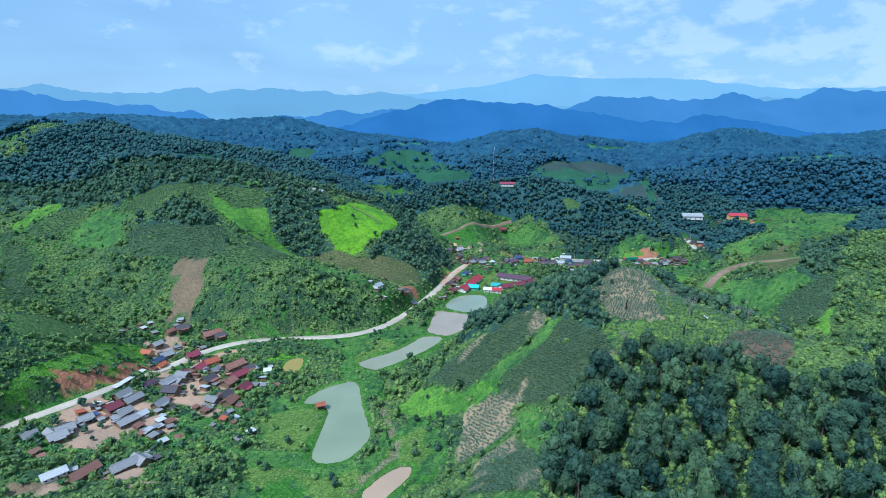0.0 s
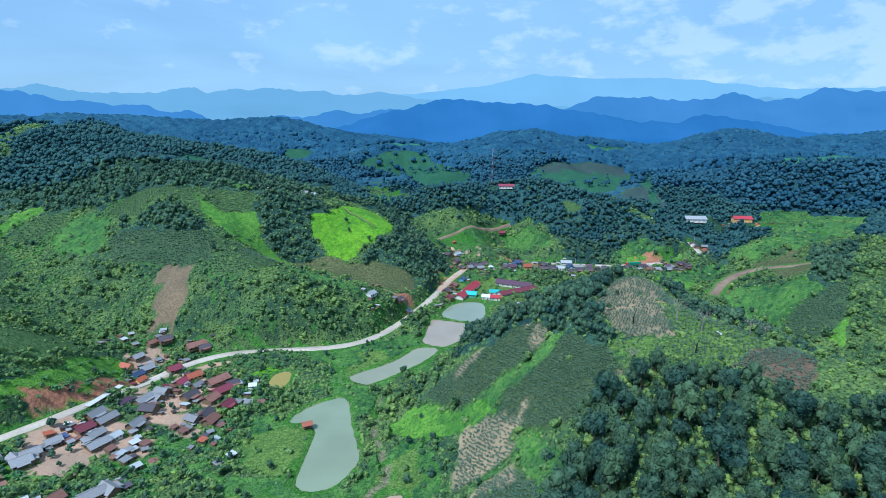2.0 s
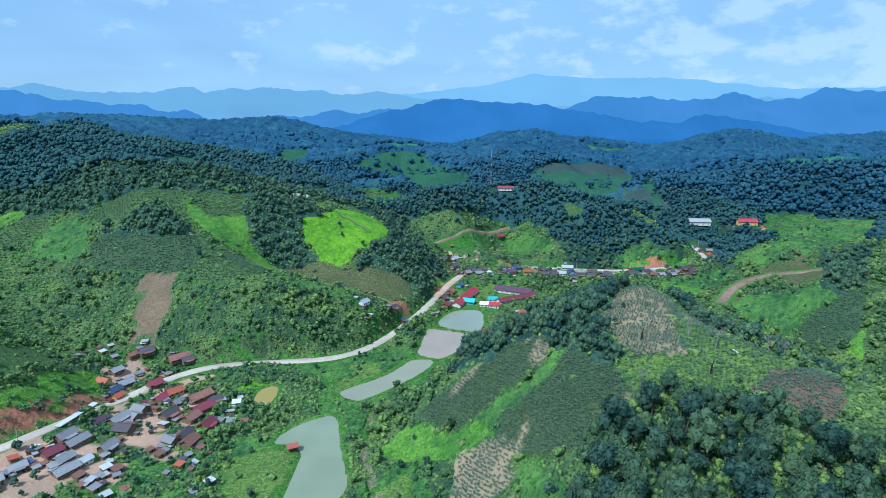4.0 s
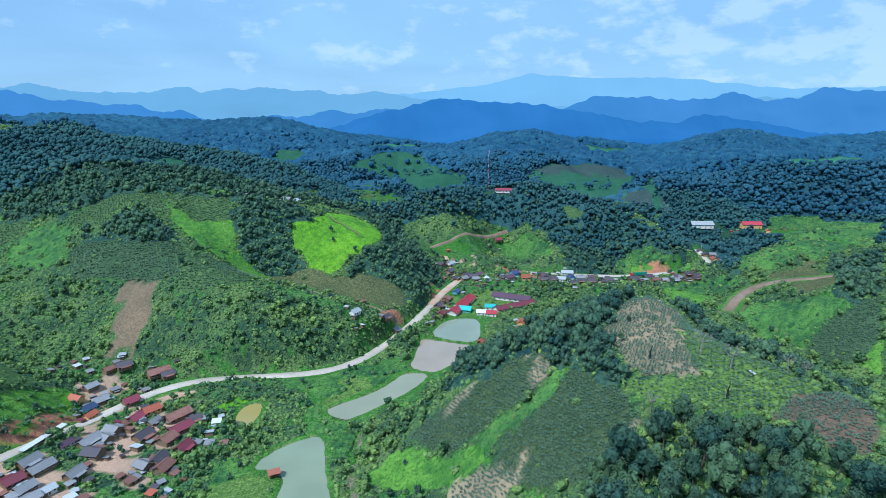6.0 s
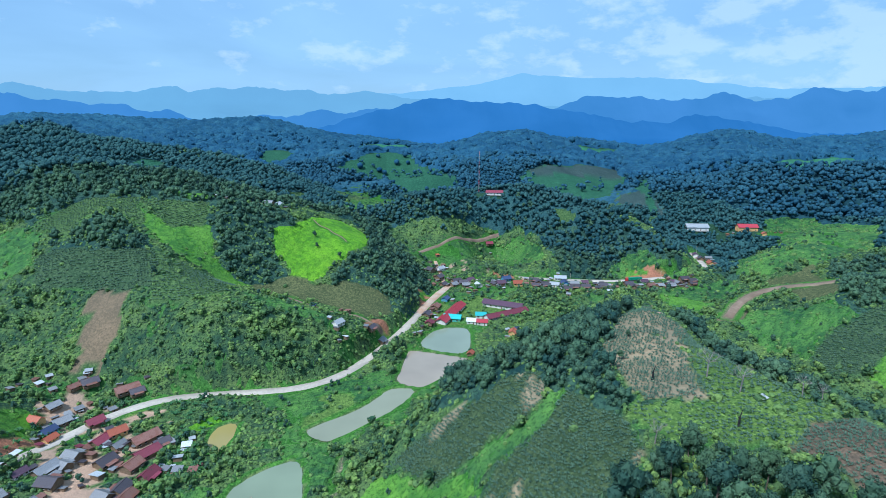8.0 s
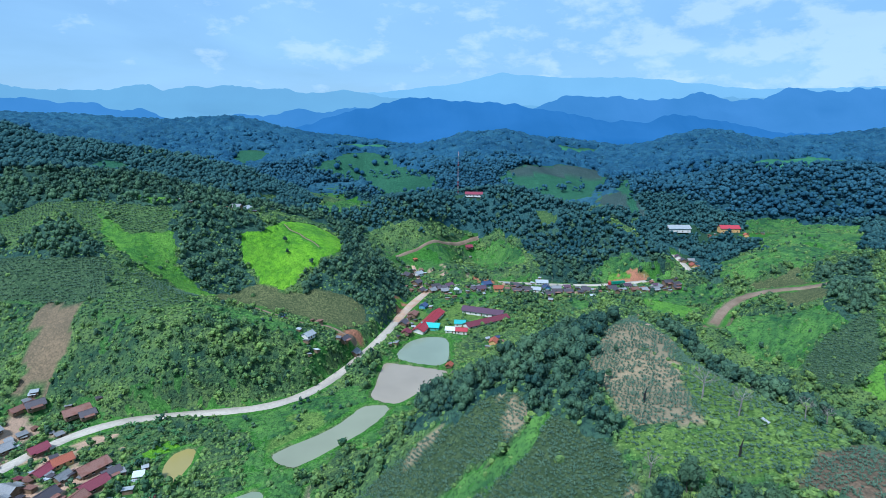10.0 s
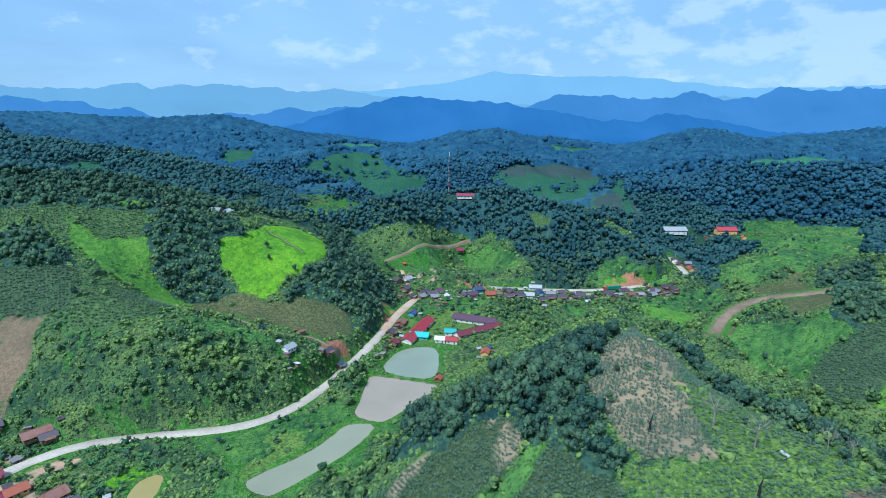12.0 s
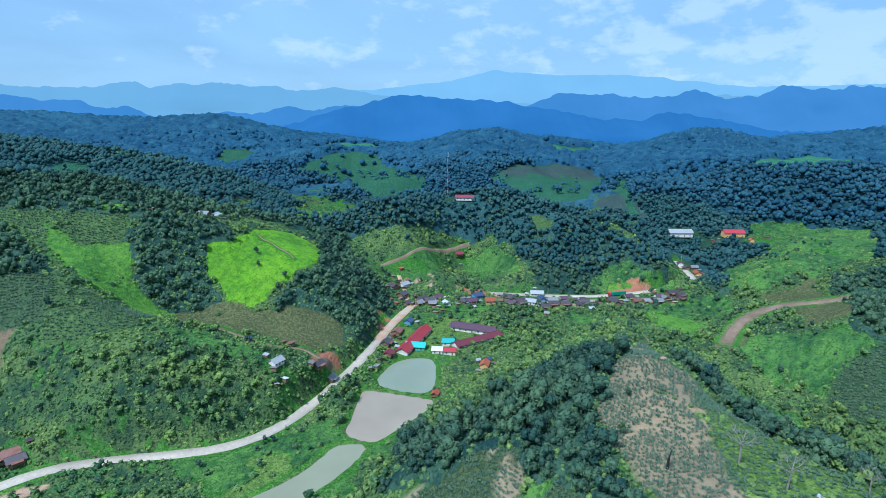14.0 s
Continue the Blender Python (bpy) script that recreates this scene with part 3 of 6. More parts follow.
AREA = {
    "wood_e": [(33, 176), (42, 196), (51, 213), (63, 228), (76, 237), (90, 238), (101, 230), (112, 216), (121, 212), (128, 199), (139, 193), (151, 185), (205, 215), (150, 140), (35, 150)],
    "wood_ridge": [(-478, 720), (-416, 725), (-397, 792), (-315, 764), (-255, 783), (-210, 793), (-169, 828), (-133, 874), (-41, 714), (-11, 694), (-14, 682), (-44, 664), (-71, 646), (-94, 645), (-114, 632), (-134, 584), (-175, 557), (-218, 546), (-266, 547), (-293, 536), (-295, 513), (-328, 538), (-374, 587), (-397, 601)],
    "wood_hill": [(-64, 638), (-39, 683), (-2, 694), (59, 748), (96, 751), (118, 736), (154, 716), (183, 703), (212, 690), (237, 671), (259, 670), (264, 634), (261, 614), (248, 631), (229, 645), (209, 645), (192, 634), (172, 606), (141, 619), (131, 644), (128, 692), (109, 712), (90, 715), (63, 716), (23, 685), (-14, 675), (-37, 659)],
    "wood_slope": [(327, 878), (444, 1101), (460, 935), (519, 891), (601, 822), (536, 727), (500, 757), (450, 789), (385, 775), (326, 791), (318, 820)],
    "wood_hall": [(324, 745), (360, 737), (375, 696), (304, 578), (290, 586), (283, 607), (315, 698)],
    "wood_east": [(339, 533), (363, 542), (401, 551), (299, 418), (277, 413), (276, 430)],
    "wood_back": [(137, 359), (137, 329), (136, 299), (140, 284), (147, 271), (168, 267), (180, 263), (212, 282), (200, 300), (184, 312), (174, 326), (168, 345), (165, 372), (160, 395), (148, 388)],
    "wood_a": [(-276, 497), (-257, 485), (-248, 490), (-248, 502), (-241, 512), (-230, 507), (-214, 497), (-192, 483), (-186, 471), (-196, 464), (-217, 465), (-247, 468)],
    "wood_b": [(-171, 529), (-159, 551), (-141, 571), (-111, 571), (-105, 555), (-114, 539), (-117, 530), (-111, 515), (-103, 507), (-99, 499), (-113, 492), (-124, 484), (-137, 486), (-148, 490), (-154, 499), (-153, 511), (-161, 514)],
    "wood_c": [(-43, 657), (-25, 646), (-7, 623), (10, 590), (8, 561), (-2, 534), (-11, 504), (-19, 495), (-27, 509), (-36, 512), (-58, 508), (-69, 506), (-62, 519), (-55, 529), (-43, 542), (-42, 578), (-55, 627), (-71, 643)],
    "wood_f": [(12, 322), (16, 394), (35, 337), (53, 345), (86, 384), (106, 395), (114, 344), (115, 340), (95, 325), (80, 302), (77, 282), (79, 269), (75, 254), (68, 259), (61, 277), (57, 285), (49, 301), (38, 308), (22, 313)],
    "slope_hill": [(-38, 665), (-14, 678), (23, 688), (63, 717), (90, 716), (109, 713), (128, 693), (133, 649), (139, 622), (80, 631), (45, 633), (5, 646), (-21, 630)],
    "glade_ridge": [(-313, 666), (-309, 733), (-286, 731), (-274, 697), (-283, 641)],
    "lush_ridge": [(-113, 722), (-101, 875), (-64, 917), (-26, 707), (-46, 694), (-81, 680)],
    "field_ridge": [(-145, 698), (-143, 747), (-128, 727), (-128, 687), (-136, 670)],
    "glade_hill": [(145, 708), (162, 709), (169, 699), (162, 690), (147, 692)],
    "meadow_hill": [(76, 709), (108, 704), (128, 680), (125, 639), (101, 653), (79, 698)],
    "garden_hill": [(2, 650), (23, 661), (55, 689), (69, 696), (40, 645), (11, 646)],
    "cut_slope": [(187, 621), (196, 640), (210, 648), (231, 649), (250, 632), (271, 633), (260, 607), (236, 612)],
    "red_c": [(200, 617), (209, 633), (226, 633), (247, 629), (241, 610), (220, 613)],
    "fallow_far": [(274, 892), (289, 907), (309, 895), (314, 858), (316, 814), (325, 795), (300, 809), (279, 849)],
    "pasture_gap": [(315, 940), (394, 1133), (420, 1132), (318, 875), (307, 815), (297, 813), (307, 865)],
    "dome_field": [(156, 1066), (184, 1120), (208, 1137), (253, 1173), (361, 1240), (378, 1150), (275, 917), (247, 932), (213, 979), (182, 1015)],
    "dome_fallow": [(190, 1124), (250, 1159), (394, 1252), (365, 1137), (309, 1132), (236, 1095), (193, 1077)],
    "lime_far": [(351, 1513), (393, 1500), (498, 1516), (506, 1512), (442, 1472), (334, 1332)],
    "pasture_far": [(638, 1139), (725, 1230), (879, 1319), (939, 1261), (899, 1206), (593, 880), (554, 895), (521, 893)],
    "glade_west": [(-172, 1132), (-151, 1188), (-115, 1228), (-76, 1262), (-32, 1262), (-8, 1206), (28, 1176), (68, 1062), (48, 965), (18, 930), (-18, 920), (-50, 945), (-100, 1150), (-140, 1140)],
    "strip_far": [(-245, 1580), (-191, 1616), (-145, 1632), (-60, 1650), (-25, 1610), (-60, 1565), (-110, 1560), (-180, 1570)],
    "glade_far": [(-412, 1505), (-375, 1530), (-329, 1520), (-336, 1440), (-349, 1370), (-395, 1430)],
    "lush_hall": [(438, 794), (467, 793), (493, 777), (492, 756), (534, 723), (441, 602), (382, 569), (336, 545), (334, 571), (405, 706), (397, 733)],
    "lush_hall_low": [(322, 659), (356, 677), (380, 668), (329, 560), (312, 561), (296, 588)],
    "lush_road": [(281, 619), (289, 594), (267, 591), (226, 584), (208, 558), (234, 542), (272, 557), (291, 576)],
    "stubble_e": [(303, 560), (321, 550), (339, 549), (304, 461), (290, 446), (273, 461), (302, 549)],
    "lush_east": [(226, 461), (245, 475), (265, 460), (281, 442), (280, 417), (269, 417), (252, 410), (243, 406)],
    "tea_east": [(241, 400), (253, 409), (270, 415), (303, 423), (270, 377), (248, 364), (240, 374)],
    "lime_east": [(248, 364), (269, 375), (251, 348), (248, 354)],
    "sage_w": [(-294, 514), (-282, 530), (-269, 542), (-242, 535), (-227, 539), (-217, 528), (-204, 509), (-204, 499), (-218, 505), (-235, 517), (-247, 522), (-252, 509), (-253, 498), (-261, 492), (-282, 505)],
    "olive_v": [(-219, 533), (-202, 539), (-172, 546), (-164, 526), (-171, 515), (-185, 505), (-200, 511)],
    "lime_b": [(-215, 523), (-200, 511), (-185, 505), (-171, 515), (-163, 525), (-155, 509), (-155, 497), (-138, 490), (-126, 487), (-132, 472), (-149, 475), (-164, 471), (-177, 481), (-192, 492), (-203, 500)],
    "strip_top": [(-214, 552), (-194, 555), (-176, 560), (-174, 549), (-179, 548), (-204, 546)],
    "lime_a": [(-118, 539), (-105, 553), (-94, 585), (-78, 617), (-56, 614), (-46, 605), (-45, 549), (-57, 535), (-64, 525), (-72, 512), (-82, 502), (-95, 500), (-101, 509), (-109, 519), (-116, 529)],
    "stubble_w": [(-126, 487), (-114, 496), (-98, 502), (-82, 501), (-63, 508), (-36, 514), (-25, 511), (-19, 494), (-29, 480), (-44, 457), (-59, 478), (-84, 475), (-105, 474), (-123, 479)],
    "tea_w": [(-270, 484), (-227, 468), (-193, 473), (-181, 467), (-168, 445), (-169, 429), (-181, 431), (-213, 438), (-241, 437), (-260, 453), (-268, 473)],
    "sage_spur": [(-189, 476), (-180, 471), (-167, 464), (-146, 464), (-127, 474), (-122, 442), (-136, 425), (-156, 420), (-166, 420), (-169, 437), (-183, 462)],
    "brown_a": [(-212, 437), (-183, 432), (-180, 417), (-182, 402), (-185, 388), (-196, 383), (-203, 398), (-207, 416), (-211, 429)],
    "lush_a": [(-114, 444), (-97, 463), (-61, 443), (-46, 433), (-38, 436), (-44, 424), (-61, 417), (-80, 422), (-97, 433)],
    "lush_w": [(-315, 476), (-328, 496), (-313, 512), (-294, 513), (-278, 492), (-268, 467), (-284, 464)],
    "thicket_w": [(-210, 327), (-282, 427), (-249, 434), (-215, 434), (-206, 416), (-199, 385), (-206, 359)],
    "crop_g": [(87, 320), (100, 339), (140, 403), (126, 341), (132, 334), (128, 309), (117, 308), (108, 318)],
    "sand_f": [(83, 311), (91, 322), (108, 317), (115, 309), (115, 293), (109, 262), (85, 265), (84, 280), (81, 292)],
    "sage_ridge": [(125, 324), (136, 325), (136, 292), (145, 269), (149, 251), (133, 239), (119, 233), (115, 237), (105, 239), (88, 244), (79, 260), (82, 273), (84, 264), (108, 260), (115, 293)],
    "soil_h": [(119, 233), (132, 240), (153, 247), (153, 232), (136, 209), (131, 211), (125, 221)],
    "grass_e": [(-19, 276), (-26, 286), (-16, 298), (-1, 291), (11, 278), (21, 277), (26, 267), (28, 259), (24, 264), (13, 263)],
    "strip_e": [(21, 277), (25, 278), (38, 278), (50, 279), (57, 285), (62, 282), (53, 273), (42, 271), (31, 269), (26, 267)],
    "crop_e": [(-14, 302), (4, 310), (22, 310), (40, 310), (51, 308), (59, 291), (51, 280), (38, 280), (25, 279), (11, 280), (-1, 293)],
    "crop_f": [(63, 282), (69, 264), (78, 258), (79, 242), (70, 236), (60, 223), (43, 235), (35, 242), (28, 259), (32, 269), (43, 271), (53, 274)],
    "sand_e": [(7, 228), (11, 265), (25, 266), (35, 248), (32, 228), (17, 229)],
    "crop_f2": [(9, 195), (11, 208), (17, 225), (30, 222), (39, 202), (36, 176)],
    "lush_f": [(31, 230), (37, 241), (44, 230), (48, 211), (43, 189), (39, 199)],
    "bush_a": [(-177, 405), (-154, 410), (-120, 428), (-89, 434), (-51, 429), (-35, 435), (-46, 418), (-67, 401), (-102, 382), (-132, 383), (-164, 390)],
    "bush_b": [(-299, 413), (-281, 435), (-249, 439), (-219, 439), (-208, 403), (-202, 382), (-235, 388), (-268, 400)],
    "olive_r": [(-238, 323), (-256, 372), (-222, 357), (-208, 349), (-213, 333), (-216, 315), (-222, 301)],
    "olive_w": [(-286, 352), (-368, 464), (-352, 466), (-335, 455), (-307, 404), (-285, 385), (-279, 360)],
    "crop_w": [(-363, 482), (-353, 515), (-332, 524), (-325, 513), (-332, 490), (-348, 482)],
    "track_earth": [(219, 472), (229, 486), (241, 488), (247, 480), (239, 470), (227, 466)],
    "fresh_w": [(-379, 487), (-376, 519), (-362, 534), (-354, 527), (-363, 500), (-368, 483)],
    "crop_l": [(-249, 308), (-243, 321), (-226, 329), (-213, 329), (-217, 309), (-226, 296), (-237, 290)],
    "brown_c": [(-186, 212), (-173, 212), (-157, 210), (-153, 207), (-179, 202)],
    "paddy": [(-117, 351), (-107, 361), (-102, 356), (-112, 343)],
    "village": [(-200, 264), (-194, 279), (-186, 296), (-178, 317), (-169, 335), (-156, 359), (-139, 371), (-126, 355), (-122, 333), (-118, 313), (-120, 291), (-122, 276), (-140, 278), (-136, 261), (-152, 249), (-157, 238), (-177, 235)],
    "village_b": [(-205, 363), (-195, 379), (-165, 371), (-154, 355), (-171, 340), (-186, 339)],
    "village_low": [(-167, 204), (-166, 215), (-152, 225), (-138, 236), (-128, 231), (-121, 211)],
    "meadow": [(-101, 271), (-96, 280), (-79, 287), (-65, 286), (-64, 274), (-66, 248), (-74, 243), (-88, 255)],
    "school_yard": [(26, 513), (39, 564), (90, 554), (83, 522), (45, 507)],
    "far_village": [(5, 648), (28, 654), (86, 626), (141, 605), (193, 602), (269, 604), (260, 596), (187, 586), (133, 573), (88, 609), (25, 579)],
    "far_paddy": [(215, 573), (227, 562), (247, 543), (238, 522), (212, 484), (217, 532), (212, 549)],
    "fresh_r": [(-211, 290), (-208, 310), (-208, 355), (-197, 352), (-193, 337), (-196, 314), (-204, 297), (-210, 281), (-212, 271), (-215, 263), (-219, 257), (-220, 261), (-216, 279)],
    "red_a": [(-210, 280), (-204, 296), (-195, 313), (-192, 328), (-194, 342), (-185, 332), (-185, 309), (-192, 296), (-199, 286), (-204, 279)],
    "red_b": [(66, 615), (74, 605), (88, 606), (93, 631), (73, 630)],
    "red_d": [(-38, 454), (-30, 476), (-22, 476), (-22, 467), (-33, 452)],
    "red_e": [(-3, 552), (2, 573), (10, 562), (6, 534), (0, 527)],
}
AREA_ORDER = [("wood_e", "wood"), ("wood_ridge", "wood"), ("wood_hill", "wood"), ("wood_slope", "wood"), ("wood_hall", "wood"), ("wood_east", "wood"),
              ("wood_back", "wood"), ("wood_a", "wood"), ("wood_b", "wood"), ("wood_c", "wood"), ("wood_f", "wood"), ("slope_hill", "bush"),
              ("glade_ridge", "haze_glade"), ("lush_ridge", "lush"), ("field_ridge", "olive"), ("glade_hill", "olive"), ("meadow_hill", "lush"), ("garden_hill", "lush"),
              ("cut_slope", "lush"), ("red_c", "red"), ("fallow_far", "haze_field"), ("pasture_gap", "haze_glade"), ("dome_field", "haze_glade"), ("dome_fallow", "haze_field"),
              ("lime_far", "haze_pasture"), ("pasture_far", "haze_pasture"), ("glade_west", "haze_glade"), ("strip_far", "haze_pasture"), ("glade_far", "haze_glade"), ("lush_hall", "lush"), ("lush_hall_low", "lush"), ("lush_road", "lush"),
              ("stubble_e", "stubble"), ("lush_east", "lush"), ("tea_east", "tea"), ("lime_east", "fresh"), ("sage_w", "olive"), ("olive_v", "olive"),
              ("lime_b", "fresh"), ("strip_top", "fresh"), ("lime_a", "lime"), ("stubble_w", "stubble"), ("tea_w", "tea"), ("sage_spur", "olive"),
              ("brown_a", "brown"), ("lush_a", "lush"), ("lush_w", "lush"), ("thicket_w", "bush"), ("crop_g", "sand"), ("sand_f", "sand"),
              ("sage_ridge", "meadow"), ("soil_h", "fallow"), ("grass_e", "grass"), ("strip_e", "lush"), ("crop_e", "crop"), ("crop_f", "crop"), ("sand_e", "sand"),
              ("crop_f2", "crop"), ("lush_f", "lush"), ("bush_a", "bush"), ("bush_b", "bush"), ("olive_r", "olive"), ("olive_w", "olive"),
              ("track_earth", "brown"), ("crop_w", "olive"), ("fresh_w", "fresh"), ("crop_l", "olive"), ("brown_c", "brown"), ("paddy", "lime"), ("village", "dirt"), ("village_b", "dirt"),
              ("village_low", "dirt"), ("meadow", "meadow"), ("school_yard", "meadow"), ("far_village", "dirt"), ("far_paddy", "fresh"), ("fresh_r", "fresh"),
              ("red_a", "red"), ("red_b", "red"), ("red_d", "red"), ("red_e", "red")]
ROAD = rounded(ROAD_NEAR[:-1] + ROAD_FAR[1:])
SIDE = rounded(SIDE_ROAD)
PONDS = {k: rounded(v, True, 1) for k, v in POND.items()}
STREAM = rounded(BROOK)


def bench(line, x, y):
    """Distance from a line in space, and the line's height beside each place."""
    best, high = np.full(np.shape(x), 1e9), np.zeros(np.shape(x))
    for (x0, y0, z0), (x1, y1, z1) in zip(line[:-1], line[1:]):
        dx, dy = x1 - x0, y1 - y0
        s = np.clip(((x - x0) * dx + (y - y0) * dy) / (dx * dx + dy * dy), 0, 1)
        d = np.hypot(x - x0 - s * dx, y - y0 - s * dy)
        high = np.where(d < best, z0 + s * (z1 - z0), high)
        best = np.minimum(best, d)
    return best, high


def raw_height(x, y):
    h = np.full(np.shape(x), 20.0)
    for group in HILLS:
        for cx, cy, r, a in group:
            h += a * np.exp(-((x - cx) ** 2 + (y - cy) ** 2) / (2 * r * r))
    far = np.clip((np.hypot(x, y - 60) - 250) / 900, 0, 1)
    h += value_noise(x, y, 38, 3) * (1.0 + 3 * far) + value_noise(x, y, 95, 5) * (0.4 + 5 * far) + value_noise(x, y, 15, 4) * (0.5 + 1.5 * far)
    v = valley_at(x, y)
    z = v + 2.0 * np.logaddexp(0, (h - v) / 2.0)
    return z + 0.25 * value_noise(x, y, 9, 7)


def height_at(x, y):
    x, y = np.asarray(x, float), np.asarray(y, float)
    z = raw_height(x, y)
    near = (np.abs(x) < 360) & (y > 150) & (y < 760)
    if near.any():
        u, v, w = x[near], y[near], z[near]
        d = away(ROAD, u, v)
        bed = valley_at(u, v)
        w = w + (np.minimum(w, bed + 0.9) - w) * (1 - smooth(4.6, 9.5, d))
        w = np.where(d < 4.6, bed + 0.7, w)
        for line in PONDS.values():
            d = np.where(inside(line, u, v), -1, 1) * away(line, u, v, True)
            rim = VALLEY + 0.55
            w = np.where(d < 6.5, w + (np.minimum(w, rim) - w) * (1 - smooth(2.0, 6.5, d)), w)
            w = np.where(d < 2.0, rim - (rim - (VALLEY - 2.4)) * (1 - smooth(-2.6, 1.4, d)), w)
        d, shelf = bench(TRACK_LINE, u, v)
        w = w + (shelf - w) * (1 - smooth(4.0, 22.0, d))
        d = away(STREAM, u, v)
        w = w - 1.3 * (1 - smooth(0.8, 3.6, d)) * (w < VALLEY + 4)
        z[near] = w
    return z


# ---- what grows where ----
TONE = {
    "wood": (0.040, 0.088, 0.054), "bush": (0.078, 0.180, 0.050), "grass": (0.090, 0.240, 0.034), "lime": (0.125, 0.310, 0.022),
    "crop": (0.076, 0.112, 0.054), "sand": (0.335, 0.262, 0.170), "brown": (0.215, 0.160, 0.108), "red": (0.430, 0.190, 0.120),
    "dirt": (0.460, 0.310, 0.225), "meadow": (0.150, 0.240, 0.062), "olive": (0.100, 0.168, 0.064), "tea": (0.078, 0.128, 0.066),
    # the far glade, pasture and haze field tones have distance haze mixed in
    "haze_glade": (0.048, 0.140, 0.086), "stubble": (0.135, 0.148, 0.070), "fresh": (0.115, 0.270, 0.030), "lush": (0.072, 0.200, 0.036),
    "haze_pasture": (0.058, 0.185, 0.105), "fallow": (0.165, 0.120, 0.088), "haze_field": (0.064, 0.098, 0.098),
}
ORDER = list(TONE)


def cover_at(x, y):
    """For each place the number of its kind of cover in ORDER, and the distance from the roads."""
    x, y = np.asarray(x, float), np.asarray(y, float)
    j, k = x + 2.6 * value_noise(x, y, 11, 21) + 1.2 * value_noise(x, y, 4, 22), y + 2.6 * value_noise(x, y, 11, 23) + 1.2 * value_noise(x, y, 4, 24)
    kind = np.full(x.shape, ORDER.index("bush"))
    z = raw_height(x, y)
    big = value_noise(x, y, 110, 31) + 0.5 * value_noise(x, y, 45, 32)
    back = (y > 690) | ((x < -145) & (y > 545 + 0.12 * (x + 145))) | (np.abs(x) > 420) | (y > 600) & (np.abs(x) < 60) & (z > 22)
    kind[back & (big > np.where((x < -230) & (y < 640), 0.1, np.where(y > 1000, -9.0, np.where(x < -80, -0.12, -0.5))))] = ORDER.index("wood")
    low = (z < valley_at(x, y) + 1.6) & (y < 600)
    mix = value_noise(x, y, 34, 37) + 0.6 * value_noise(x, y, 14, 38)
    kind[low & (mix > 0.12)] = ORDER.index("lush")
    kind[low & (mix > 0.85)] = ORDER.index("meadow")
    kind[(y > 2100) | (y < 120) & (big > 0.15)] = ORDER.index("wood")
    for name, sort in AREA_ORDER:
        poly = AREA[name]
        xs, ys = [p[0] for p in poly], [p[1] for p in poly]
        box = (j > min(xs)) & (j < max(xs)) & (k > min(ys)) & (k < max(ys))
        if box.any():
            hit = np.zeros(x.shape, bool)
            hit[box] = inside(poly, j[box], k[box])
            kind[hit] = ORDER.index(sort)
    tufts = value_noise(x, y, 12, 34) + 0.6 * value_noise(x, y, 5, 35)
    worn = value_noise(x, y, 17, 39) + 0.6 * value_noise(x, y, 6, 40)
    kind[(kind == ORDER.index("crop")) & (worn > np.where(x < 75, 0.38, 0.62))] = ORDER.index("sand")
    kind[(kind == ORDER.index("brown")) & (worn < -0.75)] = ORDER.index("olive")
    kind[(kind == ORDER.index("dirt")) & (tufts < np.where(y > 500, 0.6, -0.12))] = ORDER.index("bush")
    kind[(kind == ORDER.index("red")) & (tufts < -0.6)] = ORDER.index("fresh")
    return kind


def clear_at(x, y):
    """How far a place is from water and roads."""
    d = np.minimum(away(ROAD, x, y), away(SIDE, x, y) + 2)
    for line, more in ((TRACK_E, -3.0), (TRACK_N, 3.0), (FOOT_PATH, 3.5), (HILL_PATH, 0.5), (GRASS_PATH, 3.0), (STREAM, 3.0)):
        d = np.minimum(d, away(line, x, y) + more)
    for line in PONDS.values():
        d = np.minimum(d, np.where(inside(line, x, y), -1, 1) * away(line, x, y, True) + 2)
    return d


def spread(low, high, first, rate, top):
    """Steps from low to high, even between, then growing outwards to the top on both sides."""
    mid = list(np.arange(low, high + 0.1, first))
    step, v, right = first, high, []
    while v < top[1]:
        step *= rate
        v += step
        right.append(v)
    step, v, left = first, low, []
    while v > top[0]:
        step *= rate
        v -= step
        left.append(v)
    return np.array(left[::-1] + mid + right)


def mesh_from(name, verts, faces, size, material, smooth_shade=True):
    """A mesh from arrays of places and of faces with that many corners."""
    me = bpy.data.meshes.new(name)
    me.vertices.add(len(verts))
    me.vertices.foreach_set("co", np.ascontiguousarray(verts, np.float32).ravel())
    n = len(faces)
    me.loops.add(n * size)
    me.loops.foreach_set("vertex_index", np.ascontiguousarray(faces, np.int32).ravel())
    me.polygons.add(n)
    me.polygons.foreach_set("loop_start", np.arange(0, n * size, size, dtype=np.int32))
    me.polygons.foreach_set("use_smooth", np.full(n, smooth_shade))
    me.update(calc_edges=True)
    me.materials.append(material)
    return me


